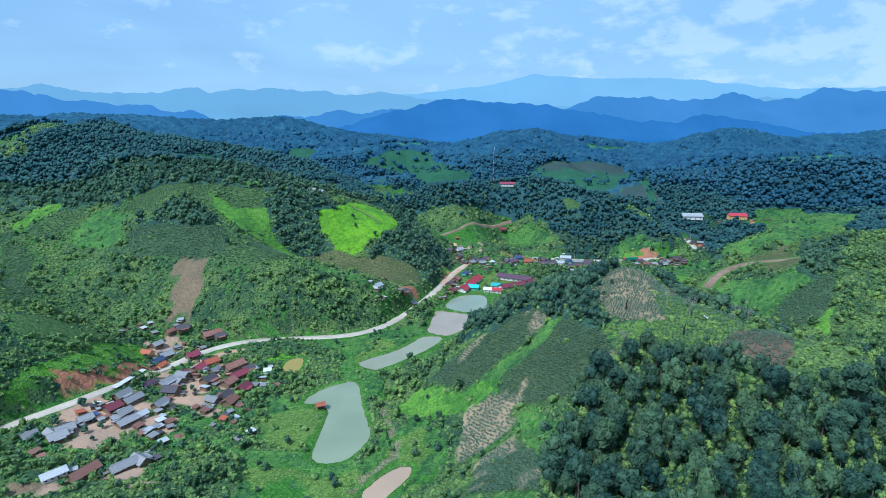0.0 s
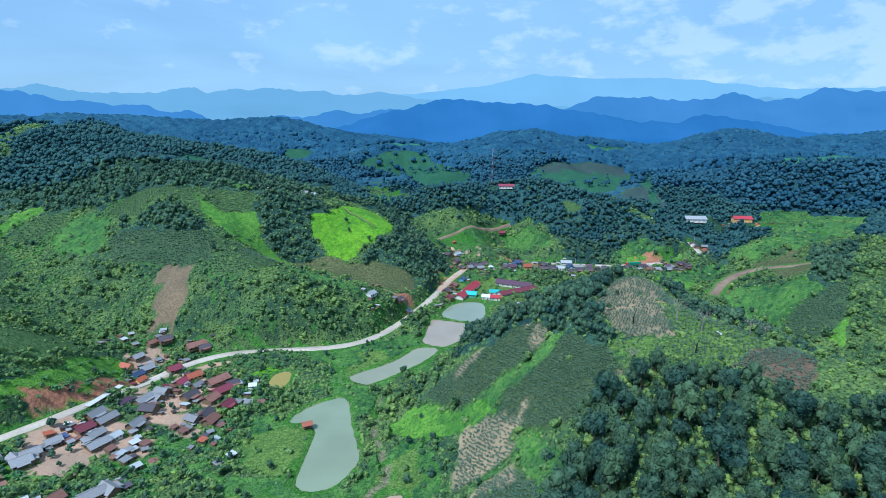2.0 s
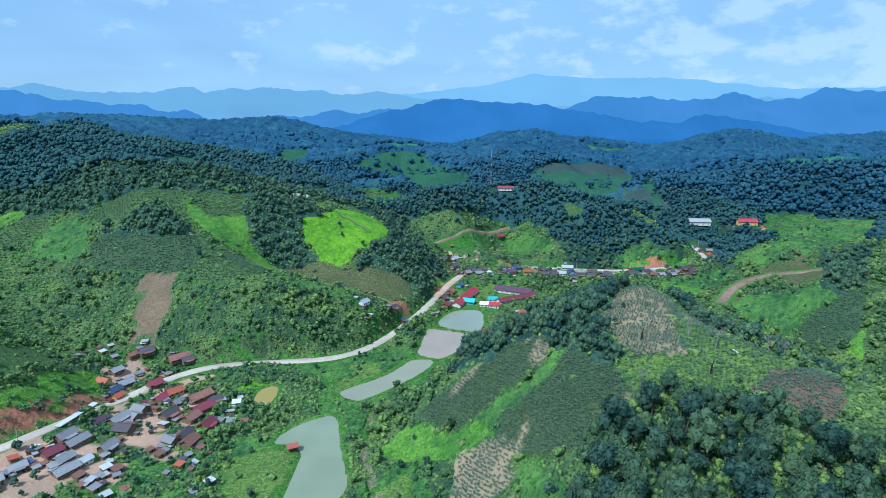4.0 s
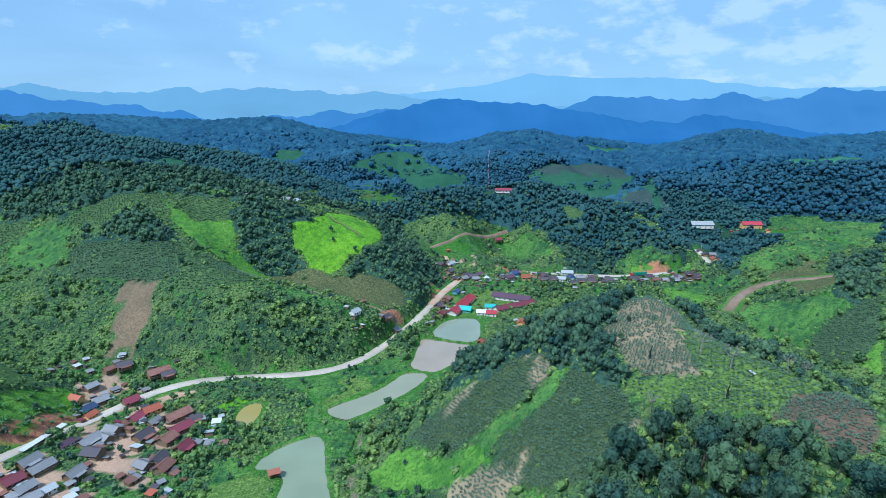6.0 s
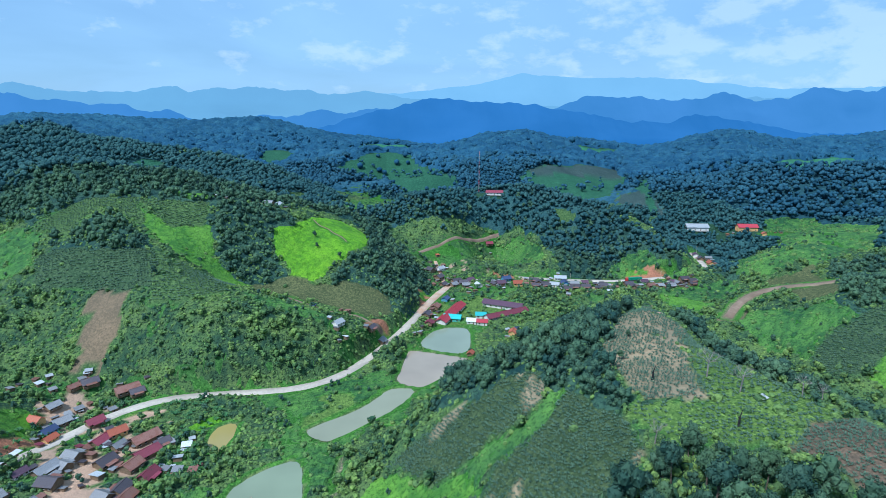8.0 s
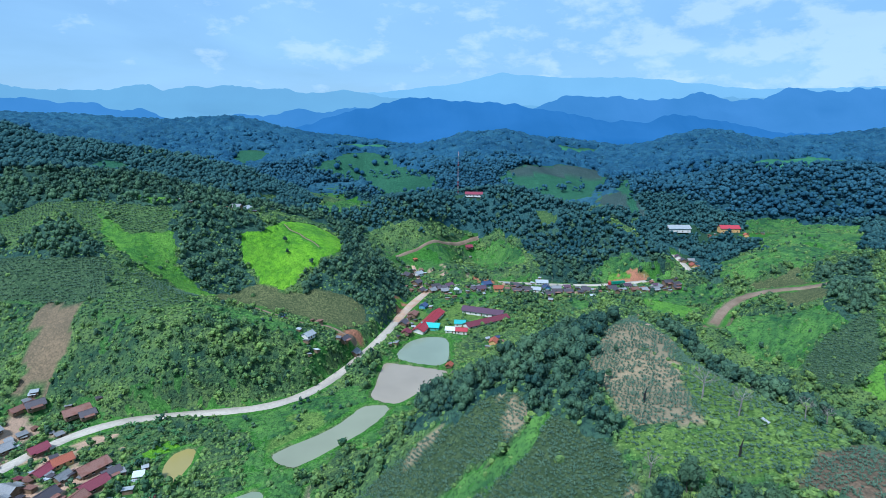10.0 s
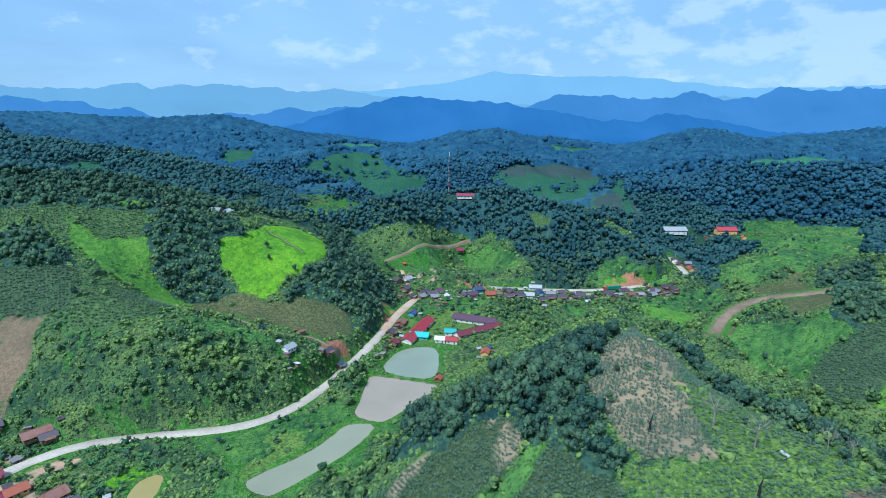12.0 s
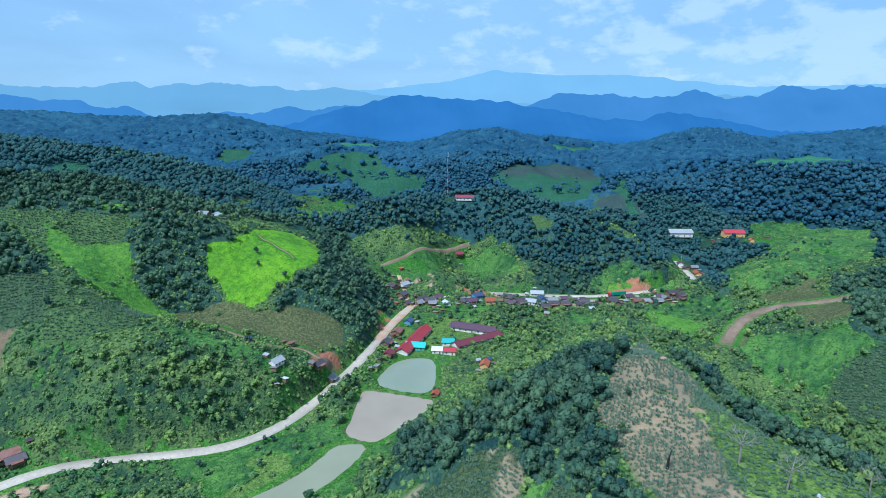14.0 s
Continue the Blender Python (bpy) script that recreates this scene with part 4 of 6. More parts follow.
def build_ground():
    gx = spread(-330, 330, 3.1, 1.035, (-4200, 4200))
    gy = spread(170, 640, 3.1, 1.03, (-900, 4750))
    X, Y = np.meshgrid(gx, gy)
    x, y = X.ravel(), Y.ravel()
    z = height_at(x, y)
    nx, ny = len(gx), len(gy)
    i = (np.arange(ny - 1)[:, None] * nx + np.arange(nx - 1)[None, :]).ravel()
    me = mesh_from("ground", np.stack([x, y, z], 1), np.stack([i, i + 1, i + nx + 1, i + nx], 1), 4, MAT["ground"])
    kind = cover_at(x, y)
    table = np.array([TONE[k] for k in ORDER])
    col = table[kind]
    near = (np.abs(x) < 360) & (y > 150) & (y < 760)
    d = np.full(x.shape, 99.0)
    d[near] = clear_at(x[near], y[near])
    rim = (d < 5.5) & (kind != ORDER.index("dirt")) & (kind != ORDER.index("red"))
    col[rim] = np.array((0.085, 0.215, 0.04))
    col[d < 1.5] = np.array((0.20, 0.20, 0.11))
    b = away(STREAM, x[near], y[near])
    part_near = col[near]
    part_near[b < 1.2] = np.array((0.27, 0.23, 0.16))
    col[near] = part_near
    wild = np.isin(kind, [ORDER.index(k) for k in ("wood", "bush", "grass", "olive", "crop", "meadow", "lush", "haze_glade", "stubble", "tea", "haze_field")]).astype(np.float32) + 0.5 * np.isin(kind, [ORDER.index(k) for k in ("lime", "fresh", "brown", "red", "fallow")]).astype(np.float32)
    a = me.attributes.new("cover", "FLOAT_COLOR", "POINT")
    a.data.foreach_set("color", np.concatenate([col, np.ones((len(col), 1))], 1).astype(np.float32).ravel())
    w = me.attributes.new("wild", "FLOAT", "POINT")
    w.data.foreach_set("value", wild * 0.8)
    tagged(new("ground", me), "rolling green hills with fields, scrub and bare red earth", "ground", kind="structure")


build_ground()


def ground_here(x, y):
    return float(height_at(np.array([x]), np.array([y]))[0]) + 0.3


def ribbon(name, line, width, lift, material, label, category="road"):
    """A road bed with thickness that follows its line."""
    pts, n = [], len(line)
    for k, (x, y) in enumerate(line):
        a, b = line[max(0, k - 1)], line[min(n - 1, k + 1)]
        t = Vector((b[0] - a[0], b[1] - a[1], 0)).normalized()
        s = Vector((-t.y, t.x, 0))
        w = width * (1 + 0.06 * math.sin(k * 1.7))
        for side, drop in ((-1.06, -0.35), (-1, 0), (0, 0.06), (1, 0), (1.06, -0.35)):
            p = Vector((x, y, 0)) + s * (side * w / 2)
            pts.append((p.x, p.y, lift(p.x, p.y) + drop))
    faces = [(k * 5 + c, k * 5 + c + 5, k * 5 + c + 6, k * 5 + c + 1) for k in range(n - 1) for c in range(4)]
    me = mesh_from(name, np.array(pts), np.array(faces), 4, material)
    return tagged(new(name, me), label, category, kind="structure")


def road_bed(x, y):
    return float(valley_at(x, y)) + 0.95


CUT = [k for k, p in enumerate(ROAD) if 515 < p[1] < 596 and p[0] < 40]
ribbon("road", ROAD[:CUT[0] + 1], 6.6, road_bed, MAT["concrete"], "pale concrete road winding along the valley")
ribbon("road", ROAD[CUT[0]:CUT[-1] + 1], 7.0, road_bed, MAT["dusty_road"], "road covered with orange dust at the junction")
ribbon("road", ROAD[CUT[-1]:], 6.2, road_bed, MAT["concrete"], "pale concrete road through the far village")
ribbon("dirt_track", SIDE, 3.6, ground_here, MAT["dirt_road"], "orange dirt track climbing from the road")

WATER = {
    "pond_big": ((0.225, 0.270, 0.175), "grey-green fish pond with grassy banks"),
    "pond_long": ((0.260, 0.270, 0.180), "long muddy green fish pond"),
    "pond_mid": ((0.330, 0.275, 0.205), "pinkish brown fish pond between earth dikes"),
    "pond_top": ((0.240, 0.280, 0.200), "grey-green fish pond below the school"),
    "pond_ochre": ((0.330, 0.270, 0.090), "small ochre pond beside the village"),
    "pond_mud": ((0.420, 0.300, 0.200), "muddy brown pond by the stream"),
}
for key, (tone, label) in WATER.items():
    bm = bmesh.new()
    vs = [bm.verts.new((x, y, 0)) for x, y in PONDS[key]]
    bm.faces.new(vs)
    bmesh.ops.recalc_face_normals(bm, faces=bm.faces)
    me = bpy.data.meshes.new("water")
    bm.to_mesh(me)
    bm.free()
    me.materials.append(water(key, tone))
    pond = tagged(new("water", me), label, "pond", kind="structure")
    pond.location = (0, 0, VALLEY - 0.55)
me = None
ribbon("dirt_track", rounded(TRACK_E), 6.0, ground_here, MAT["track"], "brown dirt track along the eastern hillside")
ribbon("dirt_track", rounded(TRACK_N), 2.2, ground_here, MAT["track"], "brown dirt track on the hill above the village")
ribbon("footpath", rounded(HILL_PATH), 2.4, ground_here, MAT["track"], "brown farm path along the foot of the stubble field", "path")
ribbon("footpath", rounded(GRASS_PATH), 0.8, lambda x, y: ground_here(x, y) + 0.5, MAT["track"], "worn earth path across the bright green slope", "path")
ribbon("footpath", rounded(FOOT_PATH), 1.8, ground_here, MAT["dirt_road"], "narrow orange footpath through the crops", "path")

# ---- mountains on the horizon ----
def mountain_range(name, dist, low, points, material, label, rough):
    """A chain of mountains across the view; points: east, height of its summits and saddles."""
    xs = np.linspace(points[0][0], points[-1][0], 420)
    crest = np.interp(xs, [p[0] for p in points], [p[1] for p in points])
    crest = crest + rough * (value_noise(xs, xs * 0 + dist, 150, 41) + 0.5 * value_noise(xs, xs * 0 + dist, 55, 42) + 0.3 * value_noise(xs, xs * 0 + dist, 22, 43))
    rows = 10
    verts = []
    for r in range(rows + 1):
        s = r / rows
        spur = 1 + 0.5 * value_noise(xs, xs * 0 + 300 * r, 260, 44)
        verts.append(np.stack([xs, dist - 320 * s * spur, crest - (crest - low) * s + 0 * xs], 1))
    verts = np.concatenate(verts)
    n = len(xs)
    i = (np.arange(rows)[:, None] * n + np.arange(n - 1)[None, :]).ravel()
    me = mesh_from(name, verts, np.stack([i, i + n, i + n + 1, i + 1], 1), 4, material)
    tagged(new(name, me), label, "mountains", kind="structure")


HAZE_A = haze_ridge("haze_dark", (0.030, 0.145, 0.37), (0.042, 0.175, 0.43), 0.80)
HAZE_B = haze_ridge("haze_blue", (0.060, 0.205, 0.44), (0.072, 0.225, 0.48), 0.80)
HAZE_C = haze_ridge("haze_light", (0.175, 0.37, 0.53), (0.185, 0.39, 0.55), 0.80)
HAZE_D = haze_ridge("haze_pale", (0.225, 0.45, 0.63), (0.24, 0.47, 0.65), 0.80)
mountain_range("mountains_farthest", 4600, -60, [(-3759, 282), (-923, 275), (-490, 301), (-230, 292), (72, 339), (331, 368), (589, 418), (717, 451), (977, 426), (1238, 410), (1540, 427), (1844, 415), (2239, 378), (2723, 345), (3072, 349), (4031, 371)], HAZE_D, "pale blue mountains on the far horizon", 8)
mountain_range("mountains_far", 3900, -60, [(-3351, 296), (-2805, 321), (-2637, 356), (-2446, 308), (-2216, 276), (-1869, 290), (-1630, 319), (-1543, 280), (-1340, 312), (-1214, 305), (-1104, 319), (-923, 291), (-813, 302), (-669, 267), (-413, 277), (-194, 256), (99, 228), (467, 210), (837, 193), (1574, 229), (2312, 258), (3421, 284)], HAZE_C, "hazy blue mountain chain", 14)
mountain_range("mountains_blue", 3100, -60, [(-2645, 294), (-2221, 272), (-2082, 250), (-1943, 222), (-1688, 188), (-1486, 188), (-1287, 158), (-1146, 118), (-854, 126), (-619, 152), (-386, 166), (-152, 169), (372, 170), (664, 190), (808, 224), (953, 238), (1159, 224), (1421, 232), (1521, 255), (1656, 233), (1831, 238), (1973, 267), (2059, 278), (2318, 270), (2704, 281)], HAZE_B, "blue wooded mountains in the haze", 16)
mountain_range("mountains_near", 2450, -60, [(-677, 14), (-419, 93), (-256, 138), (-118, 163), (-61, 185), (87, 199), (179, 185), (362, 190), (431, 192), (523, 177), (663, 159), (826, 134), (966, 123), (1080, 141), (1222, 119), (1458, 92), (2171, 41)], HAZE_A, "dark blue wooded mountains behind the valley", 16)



# homes of the two villages, in plan
VILLAGE = [
    (-223, 373, "shed_grey"), (-211, 379, "shed_white"), (-202, 376, "shed_grey"), (-193, 380, "house_rust"), (-186, 384, "house_dark"),
    (-165, 383, "long_rust"), (-159, 382, "house_dark"), (-195, 364, "house_grey"), (-183, 367, "shed_grey"), (-184, 359, "shed_grey"),
    (-184, 353, "house_grey"), (-165, 367, "shed_grey"), (-194, 349, "house_orange"), (-185, 344, "house_blue"), (-179, 336, "house_orange"),
    (-180, 330, "shed_maroon"), (-166, 352, "house_maroon"), (-170, 302, "house_purple"), (-162, 307, "long_grey"), (-157, 311, "house_grey"),
    (-154, 297, "house_dark"), (-161, 330, "shed_maroon"), (-154, 336, "long_maroon"), (-150, 343, "house_orange"), (-158, 320, "house_grey"),
    (-151, 322, "shed_rust"), (-143, 331, "house_grey"), (-140, 333, "shed_dark"), (-175, 285, "house_grey"), (-168, 282, "long_grey"),
    (-173, 272, "house_maroon"), (-165, 268, "house_grey"), (-180, 260, "house_grey"), (-178, 263, "shed_blue"), (-186, 266, "shed_orange"),
    (-153, 281, "house_grey"), (-151, 275, "shed_grey"), (-157, 269, "house_zinc"), (-160, 261, "long_grey"), (-153, 259, "shed_rust"),
    (-146, 267, "shed_white"), (-141, 267, "shed_rust"), (-146, 261, "shed_grey"), (-183, 249, "house_grey"),
]
VILLAGE += [
    (-182, 255, "shed_grey"), (-183, 243, "house_grey"), (-141, 316, "house_dark"), (-139, 306, "shed_zinc"), (-133, 337, "long_rust"),
    (-126, 324, "long_maroon"), (-123, 333, "house_dark"), (-128, 314, "house_rust"), (-117, 307, "house_maroon"), (-119, 334, "shed_grey"),
    (-110, 331, "shed_white"), (-110, 321, "shed_zinc"), (-106, 311, "shed_grey"), (-99, 311, "shed_rust"), (-124, 297, "house_dark"),
    (-129, 292, "house_grey"), (-119, 291, "house_rust"), (-116, 273, "shed_orange"), (-110, 274, "shed_zinc"), (-128, 283, "shed_grey"),
    (-112, 287, "shed_rust"), (-97, 260, "shed_white"), (-129, 281, "shed_rust"), (-167, 216, "long_zinc"), (-156, 219, "long_rust"),
    (-141, 223, "long_grey"), (-136, 228, "house_grey"), (-137, 233, "shed_rust"), (-131, 232, "shed_dark"), (-140, 232, "shed_rust"),
    (-185, 231, "shed_rust"), (-197, 244, "house_grey"), (-187, 245, "house_grey"), (-180, 246, "shed_grey"), (-143, 253, "shed_grey"),
    (-136, 249, "shed_zinc"), (-166, 263, "shed_grey"),
]
FAR_VILLAGE = [
    (19, 627, "house_zinc"), (14, 634, "shed_grey"), (22, 637, "shed_rust"), (34, 606, "house_dark"), (41, 603, "shed_dark"),
    (31, 596, "house_grey"), (25, 595, "shed_grey"), (39, 603, "house_dark"), (54, 592, "house_zinc"), (50, 579, "shed_rust"),
    (69, 593, "house_dark"), (81, 601, "house_blue"), (76, 591, "shed_orange"), (91, 593, "house_orange"), (108, 607, "house_dark"),
    (100, 597, "shed_rust"), (116, 599, "house_grey"), (126, 594, "house_zinc"), (137, 600, "house_blue"), (136, 582, "house_dark"),
    (146, 598, "house_grey"), (157, 603, "house_purple"), (151, 586, "shed_orange"), (133, 567, "shed_grey"), (166, 599, "shed_dark"),
    (172, 593, "house_dark"), (173, 576, "shed_zinc"), (183, 588, "shed_rust"), (198, 588, "house_dark"), (208, 593, "shed_grey"),
    (217, 592, "house_rust"), (227, 595, "shed_orange"), (241, 602, "house_purple"), (253, 603, "house_dark"), (247, 597, "shed_rust"),
    (262, 599, "shed_grey"), (311, 706, "house_purple"), (310, 690, "house_dark"), (318, 690, "house_grey"), (311, 670, "house_orange"),
    (136, 615, "long_zinc"), (127, 615, "shed_white"), (75, 707, "house_maroon"), (16, 650, "shed_orange"),
]
FAR_VILLAGE += [
    (22, 555, "house_blue"), (13, 533, "house_rust"), (6, 505, "house_dark"), (8, 490, "house_maroon"), (10, 525, "shed_rust"),
    (7, 514, "shed_grey"), (1, 473, "shed_grey"), (69, 469, "house_orange"), (73, 478, "shed_blue"), (64, 460, "shed_grey"),
    (-32, 453, "house_dark"), (-26, 459, "house_grey"), (-74, 464, "shed_blue"), (-52, 436, "house_zinc"), (-46, 428, "shed_white"),
    (-51, 471, "shed_rust"), (-127, 586, "long_zinc"), (-133, 580, "house_grey"), (-141, 575, "shed_orange"), (-171, 563, "shed_white"),
    (-118, 643, "shed_grey"), (-103, 663, "long_grey"), (-112, 654, "shed_dark"), (368, 748, "shed_orange"), (400, 727, "house_orange"),
    (428, 740, "shed_grey"), (72, 591, "shed_zinc"), (177, 593, "shed_grey"), (47, 610, "house_purple"), (75, 593, "house_purple"),
    (119, 594, "house_dark"), (135, 601, "shed_dark"), (169, 593, "shed_grey"), (141, 602, "shed_grey"), (42, 594, "house_grey"),
    (108, 592, "house_dark"), (144, 588, "house_dark"), (147, 593, "shed_dark"), (173, 600, "shed_dark"), (112, 601, "house_dark"),
    (154, 588, "house_dark"), (114, 599, "shed_zinc"), (118, 597, "house_dark"), (174, 590, "shed_grey"), (165, 586, "shed_dark"),
    (144, 598, "shed_rust"), (258, 595, "house_dark"), (236, 591, "house_grey"), (215, 605, "house_purple"), (197, 596, "house_dark"),
    (259, 599, "house_dark"), (246, 592, "shed_grey"), (235, 594, "house_dark"), (245, 599, "house_grey"), (226, 592, "house_grey"),
    (8, 621, "shed_rust"), (9, 619, "house_dark"), (18, 621, "shed_grey"), (41, 606, "shed_zinc"), (40, 601, "house_dark"),
    (21, 596, "house_dark"), (30, 603, "shed_rust"), (12, 592, "shed_rust"), (17, 606, "house_dark"),
]


# ---- parts and shapes ----
def part(name, bm, material, parent, label=""):
    """Links a bmesh as one mesh object under a thing or a part."""
    me = bpy.data.meshes.new(name)
    bm.to_mesh(me)
    bm.free()
    me.materials.append(material)
    ob = new(name, me)
    ob.parent = parent
    if label:
        tagged(ob, label)
    return ob


def block(x, y, z, sx, sy, sz, bm=None, turn=None):
    bm = bm or bmesh.new()
    m = Matrix.Translation((x, y, z)) @ (turn or Matrix()) @ Matrix.Diagonal((sx, sy, sz, 1))
    bmesh.ops.create_cube(bm, size=1, matrix=m)
    return bm


def rod(p, q, r0, r1, bm=None, sides=6):
    bm = bm or bmesh.new()
    p, q = Vector(p), Vector(q)
    d = q - p
    m = Matrix.Translation((p + q) / 2) @ d.to_track_quat("Z", "Y").to_matrix().to_4x4()
    bmesh.ops.create_cone(bm, cap_ends=True, segments=sides, radius1=r0, radius2=r1, depth=d.length, matrix=m)
    return bm


def ground_z(x, y):
    return float(height_at(np.array([float(x)]), np.array([float(y)]))[0])


# ---- plants ----
ICO_V = []
ICO_F = []
_bm = bmesh.new()
bmesh.ops.create_icosphere(_bm, subdivisions=1, radius=1)
for v in _bm.verts:
    ICO_V.append(v.co[:])
for f in _bm.faces:
    ICO_F.append([v.index for v in f.verts])
_bm.free()
ICO_V, ICO_F = np.array(ICO_V), np.array(ICO_F)
RNG = np.random.default_rng(11)


def unit(v):
    return v / (np.linalg.norm(v, axis=-1, keepdims=True) + 1e-9)


def crown_shape(seed, lobes, leaves, leaf, squash=0.8, wide=0.55):
    """A crown about 1 in radius: lumps with sprays of leaves over them. Places and triangles."""
    r = np.random.default_rng(seed)
    verts, faces, n = [], [], 0
    for k in range(lobes):
        a = 2 * math.pi * (k / max(1, lobes - 1)) + r.uniform(0, 0.8)
        if lobes == 1:
            c, size = np.zeros(3), 0.92
        elif k == lobes - 1:
            c, size = np.array((r.uniform(-0.1, 0.1), r.uniform(-0.1, 0.1), 0.42)), r.uniform(0.42, 0.56)
        else:
            q, up_ = r.uniform(0.35, 1.15), r.uniform(-0.55, 0.45)
            c, size = np.array((wide * math.cos(a) * q, wide * math.sin(a) * q, up_)), r.uniform(0.26, 0.52)
        lump = ICO_V * (size * 0.92) * r.uniform(0.72, 1.14, (len(ICO_V), 1)) + c
        verts.append(lump)
        faces.append(ICO_F + n)
        n += len(lump)
        if leaves:
            d = unit(r.normal(size=(leaves, 3)) + np.array((0, 0, 0.55)))
            p = c + d * size * r.uniform(0.88, 1.24, (leaves, 1))
            nn = unit(d + 0.45 * r.normal(size=(leaves, 3)))
            u = unit(np.cross(nn, r.normal(size=(leaves, 3))))
            v = np.cross(nn, u)
            s = leaf * r.uniform(0.6, 1.25, (leaves, 1))
            quad = np.stack([p - u * s, p - v * s * 0.6, p + u * s, p + v * s * 0.6], 1)
            quad = quad + r.normal(size=quad.shape) * leaf * 0.12
            verts.append(quad.reshape(-1, 3))
            i = n + 4 * np.arange(leaves)
            faces.append(np.concatenate([np.stack([i, i + 1, i + 2], 1), np.stack([i, i + 2, i + 3], 1)]))
            n += 4 * leaves
    V = np.concatenate(verts)
    V[:, 2] *= squash
    return V, np.concatenate(faces)


def tuft_shape(seed, blades, length, lean):
    """A plant of long arched blades from one base."""
    r = np.random.default_rng(seed)
    verts, faces, n = [], [], 0
    for k in range(blades):
        a = 2 * math.pi * k / blades + r.uniform(-0.3, 0.3)
        d, s = np.array((math.cos(a), math.sin(a), 0)), np.array((-math.sin(a), math.cos(a), 0))
        l, w = length * r.uniform(0.75, 1.15), length * 0.13
        t = lean * r.uniform(0.7, 1.2)
        pts = [s * w * 0.3, -s * w * 0.3, d * l * 0.5 * t - s * w + np.array((0, 0, l * 0.6)), d * l * 0.5 * t + s * w + np.array((0, 0, l * 0.6)), d * l * t + np.array((0, 0, l * (0.75 - 0.3 * t)))]
        verts.append(np.array(pts))
        faces.append(np.array([(0, 1, 2), (0, 2, 3), (3, 2, 4)]) + n)
        n += 5
    return np.concatenate(verts), np.concatenate(faces)


def scatter(name, shapes, x, y, size, tall, material, label, category, sink=0.0, tint=None, soft=False):
    """Plants nobody could count, joined into one mesh."""
    if not len(x):
        return
    r = np.random.default_rng(len(x))
    z = height_at(x, y)
    turn = r.uniform(0, 2 * math.pi, len(x))
    tint = r.uniform(0, 1, len(x)) if tint is None else tint
    pick = r.integers(0, len(shapes), len(x))
    allv, allf, allt, n = [], [], [], 0
    for k, (V, F) in enumerate(shapes):
        w = np.where(pick == k)[0]
        if not len(w):
            continue
        c, s = np.cos(turn[w])[:, None], np.sin(turn[w])[:, None]
        px = (V[None, :, 0] * c - V[None, :, 1] * s) * size[w][:, None] + x[w][:, None]
        py = (V[None, :, 0] * s + V[None, :, 1] * c) * size[w][:, None] + y[w][:, None]
        pz = (V[None, :, 2] + 0.0) * (size * tall)[w][:, None] + (z + sink * size)[w][:, None]
        allv.append(np.stack([px, py, pz], 2).reshape(-1, 3))
        allf.append((F[None] + (np.arange(len(w)) * len(V))[:, None, None]).reshape(-1, 3) + n)
        allt.append(np.repeat(tint[w], len(V)))
        n += len(w) * len(V)
    me = mesh_from(name, np.concatenate(allv), np.concatenate(allf), 3, material, soft)
    at = me.attributes.new("tint", "FLOAT", "POINT")
    at.data.foreach_set("value", np.concatenate(allt).astype(np.float32))
    return tagged(new(name, me), label, category, kind="stuff")


def sown(x0, x1, y0, y1, step, seed, jitter=0.9):
    r = np.random.default_rng(seed)
    X, Y = np.meshgrid(np.arange(x0, x1, step, dtype=float), np.arange(y0, y1, step, dtype=float))
    X[1::2] += step / 2
    x, y = X.ravel() + r.uniform(-0.5, 0.5, X.size) * step * jitter, Y.ravel() + r.uniform(-0.5, 0.5, X.size) * step * jitter
    return x, y


def in_view(x, y, margin=40.0):
    """The wedge of country that lies before the drone on its way."""
    ahead = y + 20
    return (np.abs(x - 0.03 * y) < 0.86 * ahead + margin) & (y > 95)


def of_kind(x, y, *kinds):
    return np.isin(cover_at(x, y), [ORDER.index(k) for k in kinds])


# the wood on the near eastern slope: single trees
def tree_thing(seed, tint):
    r = random.Random(seed)
    root = new("tree")
    V, F = crown_shape(seed, 12, 50, 0.088, 1.0, 0.58)
    V[:, :2] *= 1 + 0.16 * np.clip(V[:, 2:3], -1, 1) * r.uniform(-1, 0.4)
    me = mesh_from("crown", V, F, 3, MAT["leaf_near"], False)
    at = me.attributes.new("tint", "FLOAT", "POINT")
    at.data.foreach_set("value", np.full(len(V), tint, np.float32))
    crown = new("crown", me)
    crown.parent = root
    crown.location, crown.scale = (0, 0, 7.4), (3.6, 3.6, r.uniform(3.4, 4.4))
    bm = rod((0, 0, -1.0), (0.1, 0.05, 4.2), 0.26, 0.18)
    rod((0.1, 0.05, 4.2), (0.0, 0.2, 8.2), 0.18, 0.07, bm)
    for k in range(4):
        a = k * 1.7 + r.uniform(0, 1)
        rod((0.1, 0.05, 3.6 + 0.5 * k), (2.0 * math.cos(a), 2.0 * math.sin(a), 6.2 + 0.5 * k), 0.10, 0.04, bm, 5)
    part("trunk", bm, MAT["bark"], root)
    word = "dark-green" if tint < 0.35 else "mid-green" if tint < 0.65 else "light yellow-green"
    return tagged(root, "tall broadleaf tree with a dense %s crown" % word, "tree", "trees of the hillside wood")


